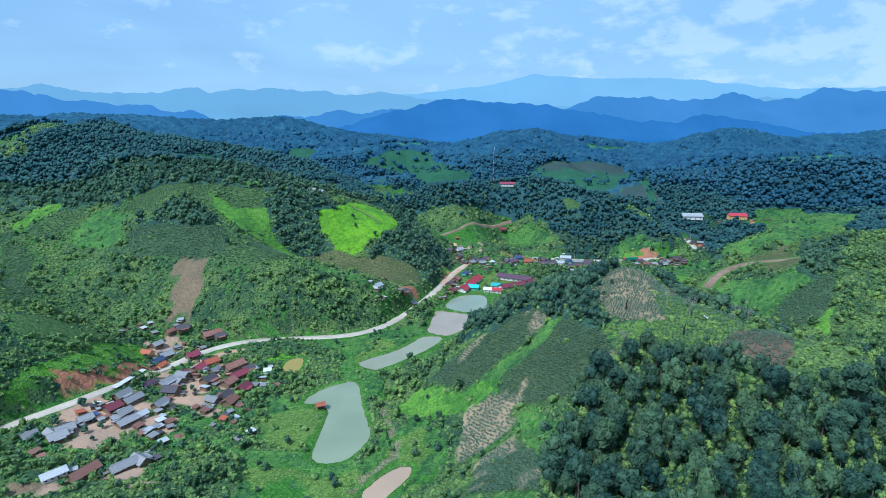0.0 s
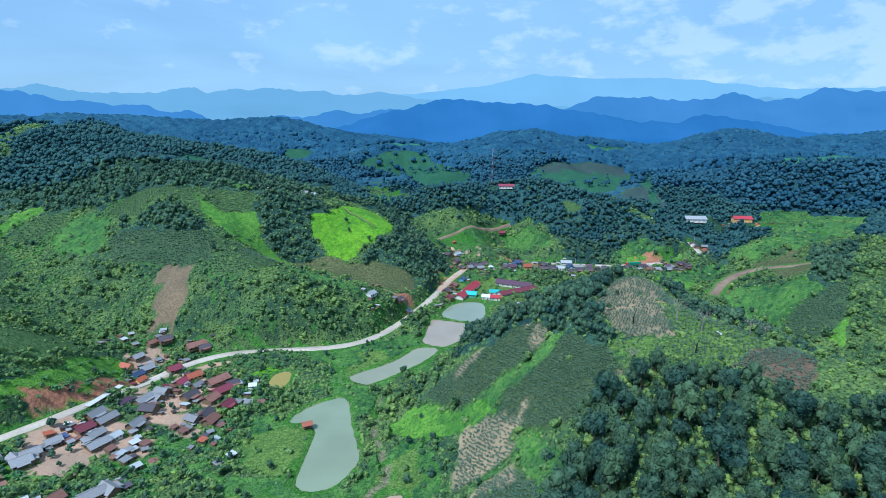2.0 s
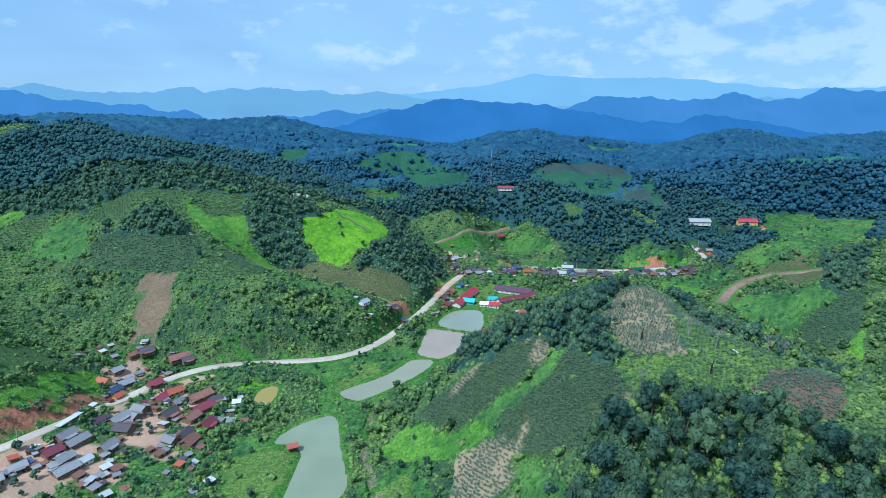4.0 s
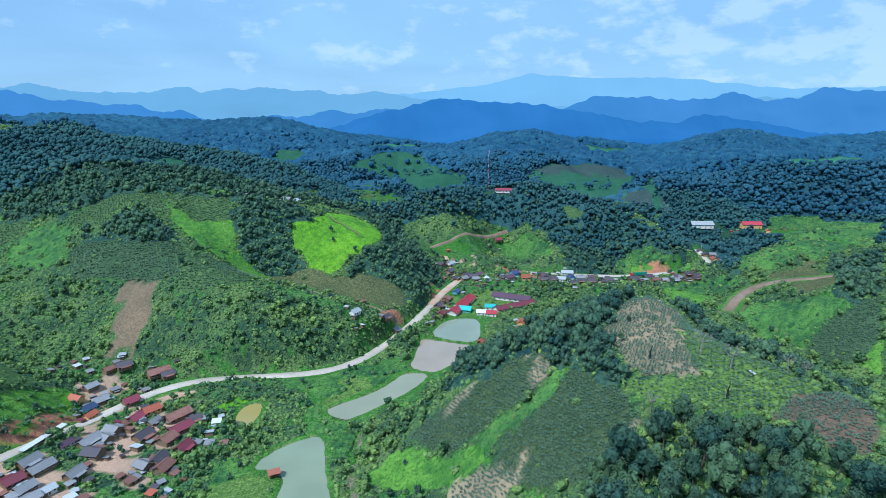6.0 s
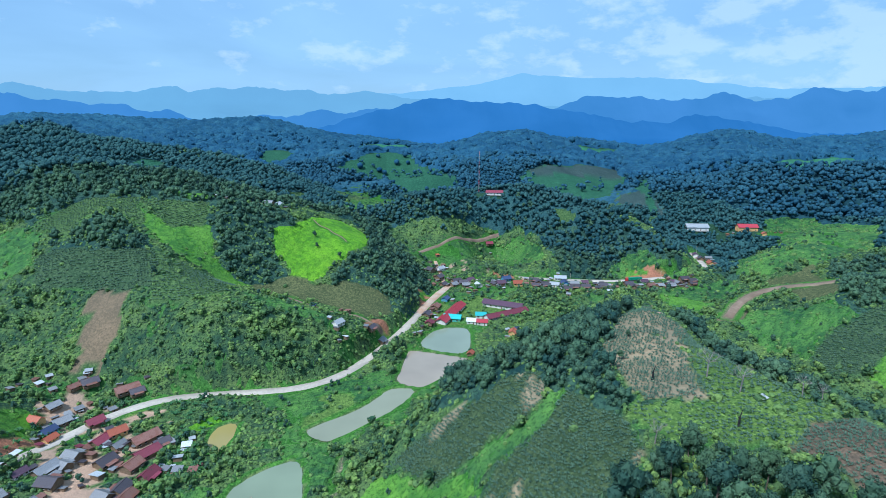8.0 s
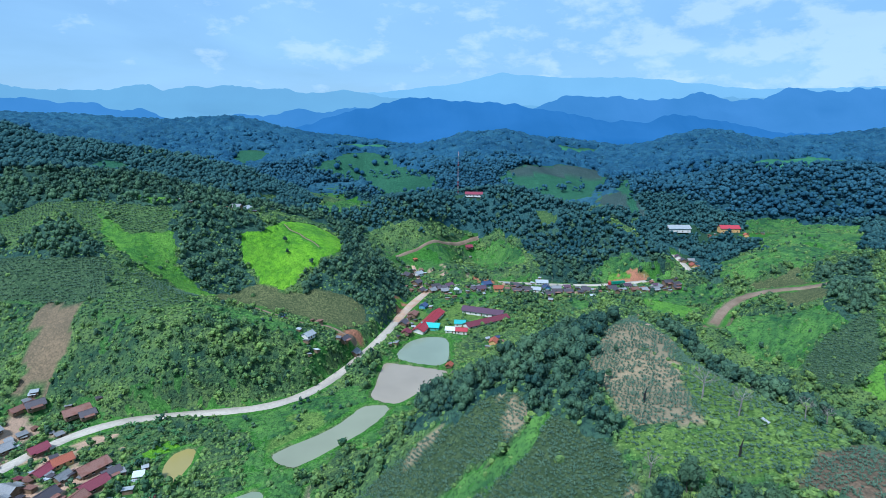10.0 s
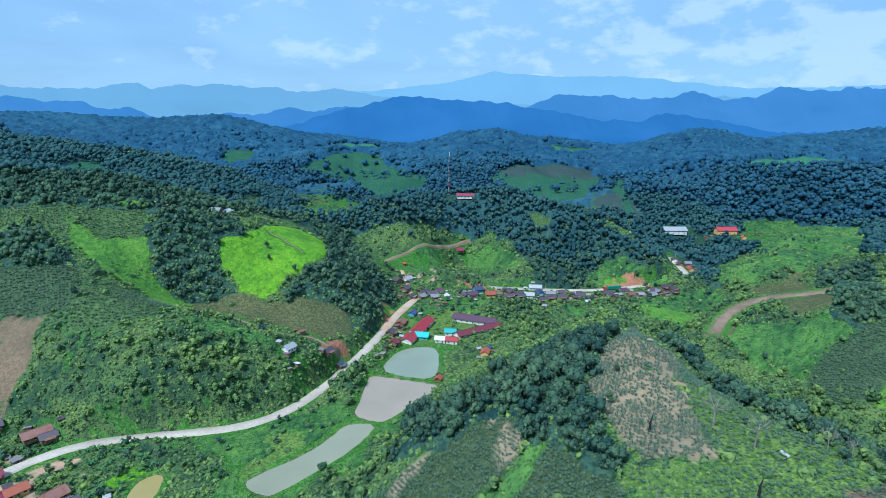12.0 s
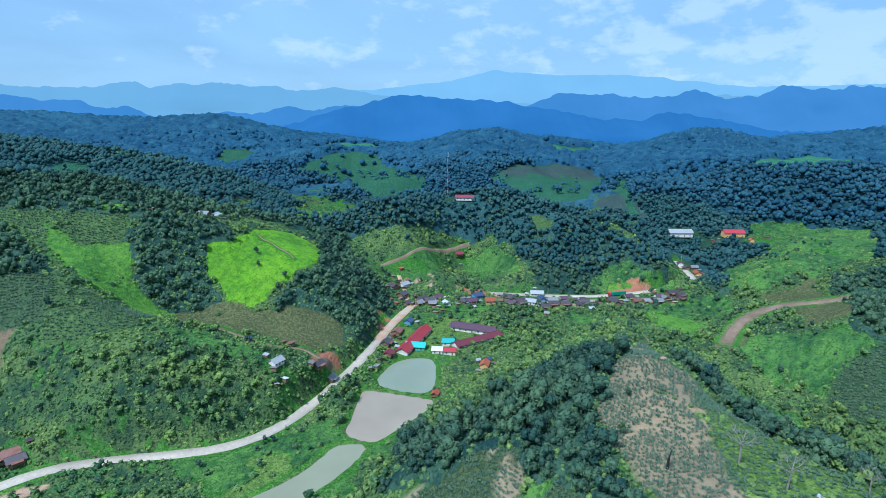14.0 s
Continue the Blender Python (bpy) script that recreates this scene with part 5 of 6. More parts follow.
def place_wood():
    kinds = [tree_thing(100 + k, t) for k, t in enumerate((0.0, 0.08, 0.16, 0.25, 0.34, 0.45, 0.6, 0.8, 1.0))]
    x, y = sown(20, 190, 140, 262, 6.2, 5, 1.5)
    keep = inside(AREA["wood_e"], x, y)
    x, y = x[keep], y[keep]
    z = height_at(x, y)
    r = random.Random(4)
    for k in range(len(x)):
        src = kinds[min(8, int(r.random() ** 1.15 * 9))]
        s = r.choice((r.uniform(0.5, 0.8), r.uniform(0.8, 1.1), r.uniform(0.95, 1.3), r.uniform(1.2, 1.6)))
        m = pose(x[k], y[k], z[k] - 0.3, r.uniform(-5, 5), r.uniform(-5, 5), r.uniform(0, 360)) @ Matrix.Diagonal((s, s * r.uniform(0.85, 1.15), s * r.uniform(0.9, 1.35), 1))
        copy_thing(src, m)
    for src in kinds:
        for ch in list(src.children):
            bpy.data.objects.remove(ch)
        bpy.data.objects.remove(src)


place_wood()

WOOD = [crown_shape(s, 6, 6, 0.17, 0.95, 0.52) for s in range(300, 307)]
SHRUB = [crown_shape(s, 3, 6, 0.24, 0.85, 0.6) for s in range(320, 328)]
BUSH = [crown_shape(s, 1, 4, 0.42, 0.85) for s in range(340, 346)]

# woods within the valley
x, y = sown(-430, 430, 200, 760, 5.6, 6, 1.2)
d = np.hypot(x, y - 60)
ok = in_view(x, y) & (RNG.uniform(0, 1, len(x)) < np.clip((690 - d) / 110, 0, 1))
x, y = x[ok], y[ok]
ok = of_kind(x, y, "wood") & ~inside(AREA["wood_e"], x, y) & (clear_at(x, y) > np.where((x > 100) & (y > 540), 8, 6))
x, y = x[ok], y[ok]
size = (2.3 + 2.6 * RNG.uniform(0, 1, len(x)) ** 1.5) * np.where(y < 430, 1.15, 1.0)
tint = np.clip(RNG.uniform(0, 1, len(x)) + 0.4 * value_noise(x, y, 36, 56), 0, 1)
front = y < 440
GROVE = [crown_shape(s, 8, 22, 0.12, 0.95, 0.55) for s in range(310, 316)]
scatter("woods", GROVE, x[front], y[front], size[front], 1.25, MAT["leaf_wood"], "tall dark-green trees in a wood along the ridge", "woods", 0.9, tint[front], True)
scatter("woods", WOOD, x[~front], y[~front], size[~front], 1.2, MAT["leaf_wood"], "dense dark-green broadleaf woods on the slopes", "woods", 0.85, tint[~front], True)

# closed canopies: one sheet of single crowns, each with a height and a tone of its own
HOMES = np.array([h[:2] for h in VILLAGE], float)
HOMES2 = np.array([h[:2] for h in FAR_VILLAGE], float)
BUILT = np.concatenate([HOMES, HOMES2, [(343, 778), (350, 778), (356, 778), (380, 749), (391, 749), (402, 749), (66, 750), (79, 750), (92, 750)]])


def canopy(name, kinds, x0, x1, y0, y1, near, far, step, cell, tall, foot, material, label, category, seed, patchy=0.0, mixing=0.0, soft=True):
    gx, gy = np.arange(x0, x1, step), np.arange(y0, y1, step)
    X, Y = np.meshgrid(gx, gy)
    r = np.random.default_rng(seed)
    x, y = X.ravel() + r.uniform(-0.3, 0.3, X.size) * step, Y.ravel() + r.uniform(-0.3, 0.3, X.size) * step
    d = np.hypot(x, y - 60)
    w = np.where(in_view(x, y, 60) & (d >= near) & (d < far))[0]
    w = w[of_kind(x[w], y[w], *kinds)]
    w = w[~inside(AREA["wood_e"], x[w], y[w])]
    if y0 < 600:
        w = w[clear_at(x[w], y[w]) > np.where((x[w] > 100) & (y[w] > 540), 8.0, 5.0)]
    free = np.ones(len(w), bool)
    for u, v in BUILT:
        free &= np.hypot(x[w] - u, y[w] - v) > (6.5 if v < 700 else 8 if u < 200 else 16)
    mask = np.zeros(x.shape, bool)
    mask[w[free]] = True
    mask &= (Y.ravel() > y0 + 1.5 * step)

    def chance(a, b, k):
        h = np.sin(a * 91.7 + b * 233.3 + k * 51.9 + seed) * 24634.6345
        return h - np.floor(h)

    nx, ny = len(gx), len(gy)
    f = (np.arange(ny - 1)[:, None] * nx + np.arange(nx - 1)[None, :]).ravel()
    f = np.stack([f, f + 1, f + nx + 1, f + nx], 1)
    f = f[mask[f].any(1)]
    used = np.unique(f)
    back = np.zeros(len(x), int)
    back[used] = np.arange(len(used))
    x, y, mask = x[used], y[used], mask[used]
    i, j = np.floor(x / cell), np.floor(y / cell)
    rise, tint = np.zeros(x.shape), np.zeros(x.shape)
    for a in (-1, 0, 1):
        for b in (-1, 0, 1):
            ci, cj = i + a, j + b
            px, py = (ci + 0.5 + 0.8 * (chance(ci, cj, 1) - 0.5)) * cell, (cj + 0.5 + 0.8 * (chance(ci, cj, 2) - 0.5)) * cell
            size = 0.50 + 0.32 * chance(ci, cj, 3)
            q = np.hypot(x - px, y - py) / (cell * size)
            dome = np.sqrt(np.clip(1 - q ** 2, 0, 1)) * (0.55 + 0.6 * chance(ci, cj, 5))
            hit = dome > rise
            rise = np.where(hit, dome, rise)
            tint = np.where(hit, (1 - mixing) * chance(ci, cj, 4) + mixing * (1 - chance(ci, cj, 5)), tint)
    keep = 1 + patchy * (value_noise(x, y, 30, 85) + 0.6 * value_noise(x, y, 11, 86))
    keep = np.clip(keep, 0.08, 1.5)
    z = height_at(x, y)
    z = np.where(mask, z + keep * (foot + tall * rise + 0.12 * tall * value_noise(x, y, 1.6 * step, 81)) - 0.15, z - 0.7)
    tint = np.clip(1.1 * tint - 0.05 + 0.5 * value_noise(x, y, 7 * cell, 83), 0, 1)
    me = mesh_from(name, np.stack([x, y, z], 1), back[f], 4, material, soft)
    at = me.attributes.new("tint", "FLOAT", "POINT")
    at.data.foreach_set("value", tint.astype(np.float32))
    tagged(new(name, me), label, category, kind="stuff")


canopy("far_woods", ("wood",), -900, 900, 560, 960, 610, 860, 4.0, 7.0, 1.2, 0.3, MAT["leaf_ridge_haze"], "closed woods on the ridge behind the valley, dark green tinted blue for haze", "woods", 1)
canopy("far_woods", ("wood",), -1120, 1120, 560, 1165, 850, 9e9, 4.2, 7.6, 1.5, 0.3, MAT["leaf_shade"], "closed woods on the farther slopes, darkened for shade and tinted blue for haze", "woods", 11)
canopy("far_woods", ("wood",), -1900, 1900, 1150, 2060, 640, 9e9, 6.8, 13.5, 12.0, 1.0, MAT["leaf_distant_haze"], "distant wooded hills tinted blue for haze", "woods", 2)
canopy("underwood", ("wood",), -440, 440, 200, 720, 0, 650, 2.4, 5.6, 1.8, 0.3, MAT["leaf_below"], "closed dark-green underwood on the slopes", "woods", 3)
canopy("thicket", ("bush",), -520, 520, 180, 900, 0, 860, 2.7, 4.0, 1.0, 0.1, MAT["leaf_shrub"], "dense green shrubs and weeds on the hillsides", "scrub", 4, 0.9, 0.75)
canopy("thicket", ("bush",), -1000, 1000, 560, 1500, 860, 9e9, 3.2, 7.0, 4.2, -0.9, MAT["leaf_far_haze"], "green shrubs on the farther clearings, tinted blue for haze", "scrub", 5, 1.0)

canopy("tall_grass", ("fresh", "grass"), -420, 420, 180, 640, 0, 640, 1.6, 2.8, 0.75, 0.05, MAT["leaf_fresh"], "fresh green tall grass and weeds on the slopes", "grass", 9, 0.6, 0.0, False)
canopy("tall_grass", ("lime",), -300, 300, 180, 640, 0, 640, 1.5, 2.6, 0.75, 0.05, MAT["leaf_grass"], "bright lime-green tall grass on the slopes", "grass", 6, 0.6, 0.0, False)
canopy("weeds", ("lush",), -420, 560, 180, 900, 0, 900, 1.9, 3.4, 0.9, 0.05, MAT["leaf_weeds"], "rough green weeds and grass", "grass", 7, 0.8, 0.0, False)

# the crowns of the far woods, each a clump of its own
CLUMP = [crown_shape(s, 3, 0, 0, 0.9, 0.6) for s in range(410, 418)]


def far_crowns(x0, x1, y0, y1, near, far, step, seed, shapes, low, high, material, label):
    x, y = sown(x0, x1, y0, y1, step, seed, 1.3)
    d = np.hypot(x, y - 60)
    ok = in_view(x, y, 30) & (d >= near) & (d < far)
    x, y = x[ok], y[ok]
    r = np.random.default_rng(seed)
    ok = of_kind(x, y, "wood") | of_kind(x, y, "bush", "haze_glade") & (r.uniform(0, 1, len(x)) < 0.05)
    x, y = x[ok], y[ok]
    ok = np.array([np.hypot(BUILT[:, 0] - u, BUILT[:, 1] - v).min() > (14 if u > 250 else 10) for u, v in zip(x, y)])
    ok &= clear_at(x, y) > np.where(x > 250, 15, 8)
    x, y = x[ok], y[ok]
    size = low + (high - low) * r.uniform(0, 1, len(x)) ** 1.7
    tint = np.clip(r.uniform(0, 1, len(x)) + 0.35 * value_noise(x, y, 60, 87), 0, 1)
    scatter("far_trees", shapes, x, y, size, 1.1, material, label, "woods", 0.75, tint, True)


far_crowns(-900, 900, 560, 960, 610, 860, 5.3, 19, CLUMP, 4.2, 6.8, MAT["leaf_ridge_haze"], "dense tree crowns on the ridge behind the valley, dark green tinted blue for haze")
far_crowns(-1100, 1100, 700, 1250, 860, 1150, 7.2, 20, CLUMP, 5.6, 9.2, MAT["leaf_far_haze"], "dense tree crowns on the farther slopes, tinted blue-green for haze")
far_crowns(-1500, 1500, 1060, 1700, 1090, 1640, 10.5, 21, [crown_shape(s, 1, 0, 0, 0.9, 0.6) for s in range(420, 426)], 5.2, 8.8, MAT["leaf_distant_haze"], "tree crowns on the distant hills, tinted blue for haze")

# tall trees behind the ridge's edge
x, y = sown(134, 214, 255, 396, 5.2, 23, 1.2)
ok = inside(AREA["wood_back"], x, y) & (clear_at(x, y) > 5)
scatter("ridge_trees", WOOD, x[ok], y[ok], RNG.uniform(3.0, 4.8, ok.sum()), 1.35, MAT["leaf_wood"], "tall dark-green trees behind the edge of the ridge", "trees", 1.15)

# undergrowth in the near wood
x, y = sown(20, 190, 135, 265, 2.6, 13)
ok = inside(AREA["wood_e"], x, y)
scatter("undergrowth", BUSH, x[ok], y[ok], RNG.uniform(1.0, 2.3, ok.sum()), 1.3, MAT["leaf_bush"], "dark leafy undergrowth below the trees", "undergrowth", 0.5)

# small trees among the scrub
x, y = sown(-430, 430, 200, 700, 9.5, 14, 1.4)
ok = in_view(x, y) & of_kind(x, y, "bush", "meadow", "grass", "lush") & (clear_at(x, y) > 6) & (RNG.uniform(0, 1, len(x)) < 0.16 + 0.3 * value_noise(x, y, 40, 53))
scatter("small_trees", WOOD, x[ok], y[ok], RNG.uniform(1.3, 2.6, ok.sum()), 1.3, MAT["leaf_wood"], "single small trees among the scrub", "trees", 0.85)

# scrub: tall clumps where the thicket is high, single bushes elsewhere
x, y = sown(-520, 520, 190, 860, 4.5, 8, 1.3)
ok = in_view(x, y)
x, y = x[ok], y[ok]
c = cover_at(x, y)
rnd = RNG.uniform(0, 1, len(x))
patch = value_noise(x, y, 30, 85) + 0.6 * value_noise(x, y, 11, 86)
sparse = {"grass": 0.10, "meadow": 0.12, "olive": 0.05, "brown": 0.02, "crop": 0.02, "dirt": 0.03, "lush": 0.28, "fresh": 0.08, "tea": 0.05, "stubble": 0.06}
prob = np.zeros(len(x))
for k, v in sparse.items():
    prob[c == ORDER.index(k)] = v
prob = prob * (1 + 1.2 * patch)
bush = c == ORDER.index("bush")
prob[bush] = np.clip(0.74 + 0.7 * patch[bush], 0.34, 1.0)
ok = (rnd < prob) & (clear_at(x, y) > 4.6)
ok &= np.array([np.hypot(BUILT[:, 0] - u, BUILT[:, 1] - v).min() > 6 for u, v in zip(x, y)])
x, y, patch, bush = x[ok], y[ok], patch[ok], bush[ok]
size = (1.1 + 2.1 * RNG.uniform(0, 1, len(x)) ** 1.7) * np.where(bush, np.clip(1.05 + 0.6 * patch, 0.6, 1.7), 0.9)
tint = np.clip(RNG.uniform(0, 1, len(x)) - 0.30 * patch + 0.25 * value_noise(x, y, 60, 55), 0, 1)
big = bush & (size > 1.9) & (y < 600)
scatter("scrub", SHRUB, x[big], y[big], size[big], 1.2, MAT["leaf_bush"], "tall leafy shrubs in clumps on the hillsides", "scrub", 0.55, tint[big])
scatter("scrub", BUSH, x[~big], y[~big], size[~big], 1.0, MAT["leaf_bush"], "low green bushes in the grass", "scrub", 0.25, tint[~big])
x, y = sown(-440, 440, 190, 620, 3.0, 22, 1.2)
ok = in_view(x, y, 20)
x, y = x[ok], y[ok]
ok = of_kind(x, y, "bush") | of_kind(x, y, "wood") & (y < 540) & ~inside(AREA["wood_e"], x, y)
x, y = x[ok], y[ok]
ok = (clear_at(x, y) > 4.4) & (RNG.uniform(0, 1, len(x)) < 0.95)
x, y = x[ok], y[ok]
tint = np.clip(RNG.uniform(0, 1, len(x)) ** 1.4 + 0.45 * value_noise(x, y, 22, 88) + 0.25 * value_noise(x, y, 60, 55), 0, 1)
scatter("low_scrub", BUSH, x, y, np.where(of_kind(x, y, "wood"), 1.3, 1.0) * RNG.uniform(0.85, 1.75, len(x)), 1.0, MAT["leaf_bush"], "close cover of low bushes and tall weeds", "scrub", 0.2, tint)

# field crops in rows
CROP = [tuft_shape(s, 7, 0.95, 0.9) for s in range(380, 385)]
def rows_of(names, step, seed, scale, label, keep=1.0):
    gx, gy = [], []
    for name in names:
        poly = AREA[name]
        xs, ys = [p[0] for p in poly], [p[1] for p in poly]
        a, b = sown(min(xs), max(xs), min(ys), max(ys), step, seed, 0.6)
        ok = of_kind(a, b, "crop", "sand", "olive", "tea", "fallow", "meadow") & inside(poly, a, b) & (clear_at(a, b) > 4.7) & (np.random.default_rng(seed).uniform(0, 1, len(a)) < keep * (0.92 + 0.5 * value_noise(a, b, 9, 61)))
        gx.append(a[ok])
        gy.append(b[ok])
    a, b = np.concatenate(gx), np.concatenate(gy)
    scatter("crops", CROP, a, b, RNG.uniform(0.75, 1.25, len(a)) * scale, 1.0, MAT["leaf_crop"], label, "crops", 0.0)


rows_of(["sand_e", "sand_f", "crop_g", "crop_e"], 1.4, 71, 1.2, "grey-green spiky crop plants in rows on pale soil")
rows_of(["crop_f", "crop_f2", "soil_h"], 1.35, 72, 1.15, "dense grey-green crop plants in rows")
rows_of(["sage_w", "sage_spur", "tea_w", "olive_v", "olive_w", "crop_w", "tea_east"], 2.2, 73, 1.5, "rows of green crop plants on the hill fields")
rows_of(["sage_ridge"], 1.8, 74, 1.2, "sparse grey-green crop plants among weeds on the ridge", 0.75)

# trees between the houses
x, y = sown(-225, -95, 200, 390, 7.5, 15, 1.5)
d = np.where(inside(AREA["village"], x, y), -1, 1) * away(AREA["village"], x, y, True)
ok = (d < 22) & (clear_at(x, y) > 6.5) & (RNG.uniform(0, 1, len(x)) < np.where(d > 0, 0.5, 0.34))
ok &= np.array([np.hypot(HOMES[:, 0] - u, HOMES[:, 1] - v).min() > 5.5 for u, v in zip(x, y)])
scatter("village_trees", WOOD, x[ok], y[ok], RNG.uniform(1.4, 2.8, ok.sum()), 1.2, MAT["leaf_wood"], "leafy trees between the village houses", "trees", 0.9)
x, y = sown(-5, 290, 560, 640, 7.0, 16, 1.5)
ok = (clear_at(x, y) > 6.5) & (RNG.uniform(0, 1, len(x)) < 0.4) & np.array([np.hypot(HOMES2[:, 0] - u, HOMES2[:, 1] - v).min() > 5.0 for u, v in zip(x, y)])
scatter("village_trees", WOOD, x[ok], y[ok], RNG.uniform(1.6, 3.0, ok.sum()), 1.2, MAT["leaf_wood"], "leafy trees round the far village", "trees", 0.9)

# bananas round the houses
BANANA = [tuft_shape(s, 9, 2.6, 0.85) for s in range(390, 395)]
x, y = sown(-215, -95, 205, 380, 4.2, 10)
d = np.where(inside(AREA["village"], x, y), -1, 1) * away(AREA["village"], x, y, True)
ok = (d > 0) & (d < 26) & (clear_at(x, y) > 6) & (RNG.uniform(0, 1, len(x)) < 0.42)
scatter("banana_plants", BANANA, x[ok], y[ok], RNG.uniform(0.8, 1.4, ok.sum()), 1.0, MAT["leaf_banana"], "banana plants with long green leaves round the houses", "banana plants", 0.0)
x, y = sown(20, 270, 515, 625, 5.5, 12)
ok = (clear_at(x, y) > 7) & of_kind(x, y, "bush", "meadow") & (RNG.uniform(0, 1, len(x)) < 0.3)
scatter("banana_plants", BANANA, x[ok], y[ok], RNG.uniform(0.9, 1.5, ok.sum()), 1.0, MAT["leaf_banana"], "banana plants with long green leaves below the far village", "banana plants", 0.0)


# ---- houses ----
def gable(bm, length, width, z, rise, over, thick=0.14):
    """Two roof slopes with thickness, the ridge along x."""
    l, w = length / 2 + over, width / 2 + over
    drop = rise * over / (width / 2)
    for s in (-1, 1):
        top = [(-l, 0, z + rise), (l, 0, z + rise), (l, s * w, z - drop), (-l, s * w, z - drop)]
        vs = [bm.verts.new(p) for p in top] + [bm.verts.new((p[0], p[1], p[2] - thick)) for p in top]
        for f in ((0, 1, 2, 3), (7, 6, 5, 4), (0, 4, 5, 1), (1, 5, 6, 2), (2, 6, 7, 3), (3, 7, 4, 0)):
            bm.faces.new([vs[i] for i in f])
    bmesh.ops.recalc_face_normals(bm, faces=bm.faces)
    return bm


def house_body(bm, length, width, high, rise):
    """Walls with pointed gable ends."""
    l, w = length / 2, width / 2
    pts = [(-l, -w, -0.5), (l, -w, -0.5), (l, w, -0.5), (-l, w, -0.5), (-l, -w, high), (l, -w, high), (l, w, high), (-l, w, high), (-l, 0, high + rise - 0.16), (l, 0, high + rise - 0.16)]
    v = [bm.verts.new(p) for p in pts]
    for f in ((3, 2, 1, 0), (0, 1, 5, 4), (2, 3, 7, 6), (1, 2, 6, 9, 5), (3, 0, 4, 8, 7), (4, 5, 9, 8), (6, 7, 8, 9)):
        bm.faces.new([v[i] for i in f])
    bmesh.ops.recalc_face_normals(bm, faces=bm.faces)
    return bm


WORDS = {"grey": "grey tin", "zinc": "bright zinc", "white": "white tin", "rust": "rusty brown tin", "dark": "dark grey-brown", "maroon": "maroon tin", "purple": "purple-brown", "orange": "orange-red tin", "red": "red", "blue": "blue tin", "teal": "turquoise"}


def building(name, length, width, high, rise, over, roof, wall, label, category, group, windows=2, porch=False):
    root = new(name)
    part("wall", house_body(bmesh.new(), length, width, high, rise), MAT[wall], root)
    r = part("roof", gable(bmesh.new(), length, width, high, rise, over), MAT[roof], root, WORDS.get(roof, roof) + " roof")
    bm = rod((-length / 2 - over, 0, high + rise + 0.02), (length / 2 + over, 0, high + rise + 0.02), 0.13, 0.13)
    part("ridge_cap", bm, MAT[roof], r)
    for side in (-1, 1):
        n = windows
        for k in range(n):
            u = -length / 2 + length * (k + 0.5) / n
            if side < 0 and k == n // 2:
                part("door", block(u, side * width / 2, 1.0, 1.0, 0.12, 2.0), MAT["plank"], root)
            else:
                w = part("window", block(u, side * width / 2, 1.5, 1.1, 0.10, 0.9), MAT["shade"], root)
                part("sill", block(u, side * (width / 2 + 0.08), 1.0, 1.3, 0.2, 0.08), MAT["plaster"], w)
    if porch:
        bm = bmesh.new()
        block(0, -width / 2 - 1.1, high - 0.35, length * 0.7, 2.4, 0.12, bm, Matrix.Rotation(radians(10), 4, "X"))
        part("porch_roof", bm, MAT["rust" if roof == "dark" else roof], root)
        for s in (-1, 1):
            part("post", rod((s * length * 0.32, -width / 2 - 2.1, -0.3), (s * length * 0.32, -width / 2 - 2.1, high - 0.6), 0.09, 0.09), MAT["plank"], root)
    return tagged(root, label, category, group)


def lean_to(name, length, width, high, roof, label, group):
    root = new(name)
    part("wall", block(0, 0, high / 2 - 0.3, length, width, high + 0.3), MAT["plank"], root)
    bm = block(0, 0, high + 0.25, length + 0.9, width + 1.0, 0.10, None, Matrix.Rotation(radians(9), 4, "X"))
    part("roof", bm, MAT[roof], root, WORDS.get(roof, roof) + " roof")
    part("door", block(0.3, -width / 2, 0.9, 0.9, 0.10, 1.8), MAT["shade"], root)
    for s in (-1, 1):
        part("post", rod((s * length * 0.48, -width / 2 - 0.35, -0.3), (s * length * 0.48, -width / 2 - 0.35, high), 0.07, 0.07), MAT["plank"], root)
    return tagged(root, label, "shed", group)


TEMPLATE = {}


def template(kind, group):
    key = (kind, group)
    if key not in TEMPLATE:
        shape, roof = kind.split("_")
        wall = {"white": "plaster", "blue": "plaster_blue", "teal": "plaster_teal", "zinc": "plaster", "orange": "plaster_ochre", "purple": "plaster"}.get(roof, "plank")
        if shape == "shed":
            TEMPLATE[key] = lean_to("shed", 4.6, 3.6, 2.2, roof, "small village shed with a %s roof" % WORDS[roof], group)
        elif shape == "house":
            TEMPLATE[key] = building("house", 8.2, 6.4, 3.0, 1.9, 0.8, roof, wall, "village house with a %s gable roof" % WORDS[roof], "house", group, 3, roof in ("grey", "dark", "maroon"))
        else:
            TEMPLATE[key] = building("house", 12.5, 7.0, 3.2, 2.0, 0.9, roof, wall, "long village house with a %s gable roof" % WORDS[roof], "house", group, 4, roof == "grey")
    return TEMPLATE[key]


def road_turn(x, y):
    best, turn = 1e9, 0
    for (x0, y0), (x1, y1) in zip(ROAD[:-1], ROAD[1:]):
        d = math.hypot((x0 + x1) / 2 - x, (y0 + y1) / 2 - y)
        if d < best:
            best, turn = d, math.degrees(math.atan2(y1 - y0, x1 - x0))
    return turn


r = random.Random(9)
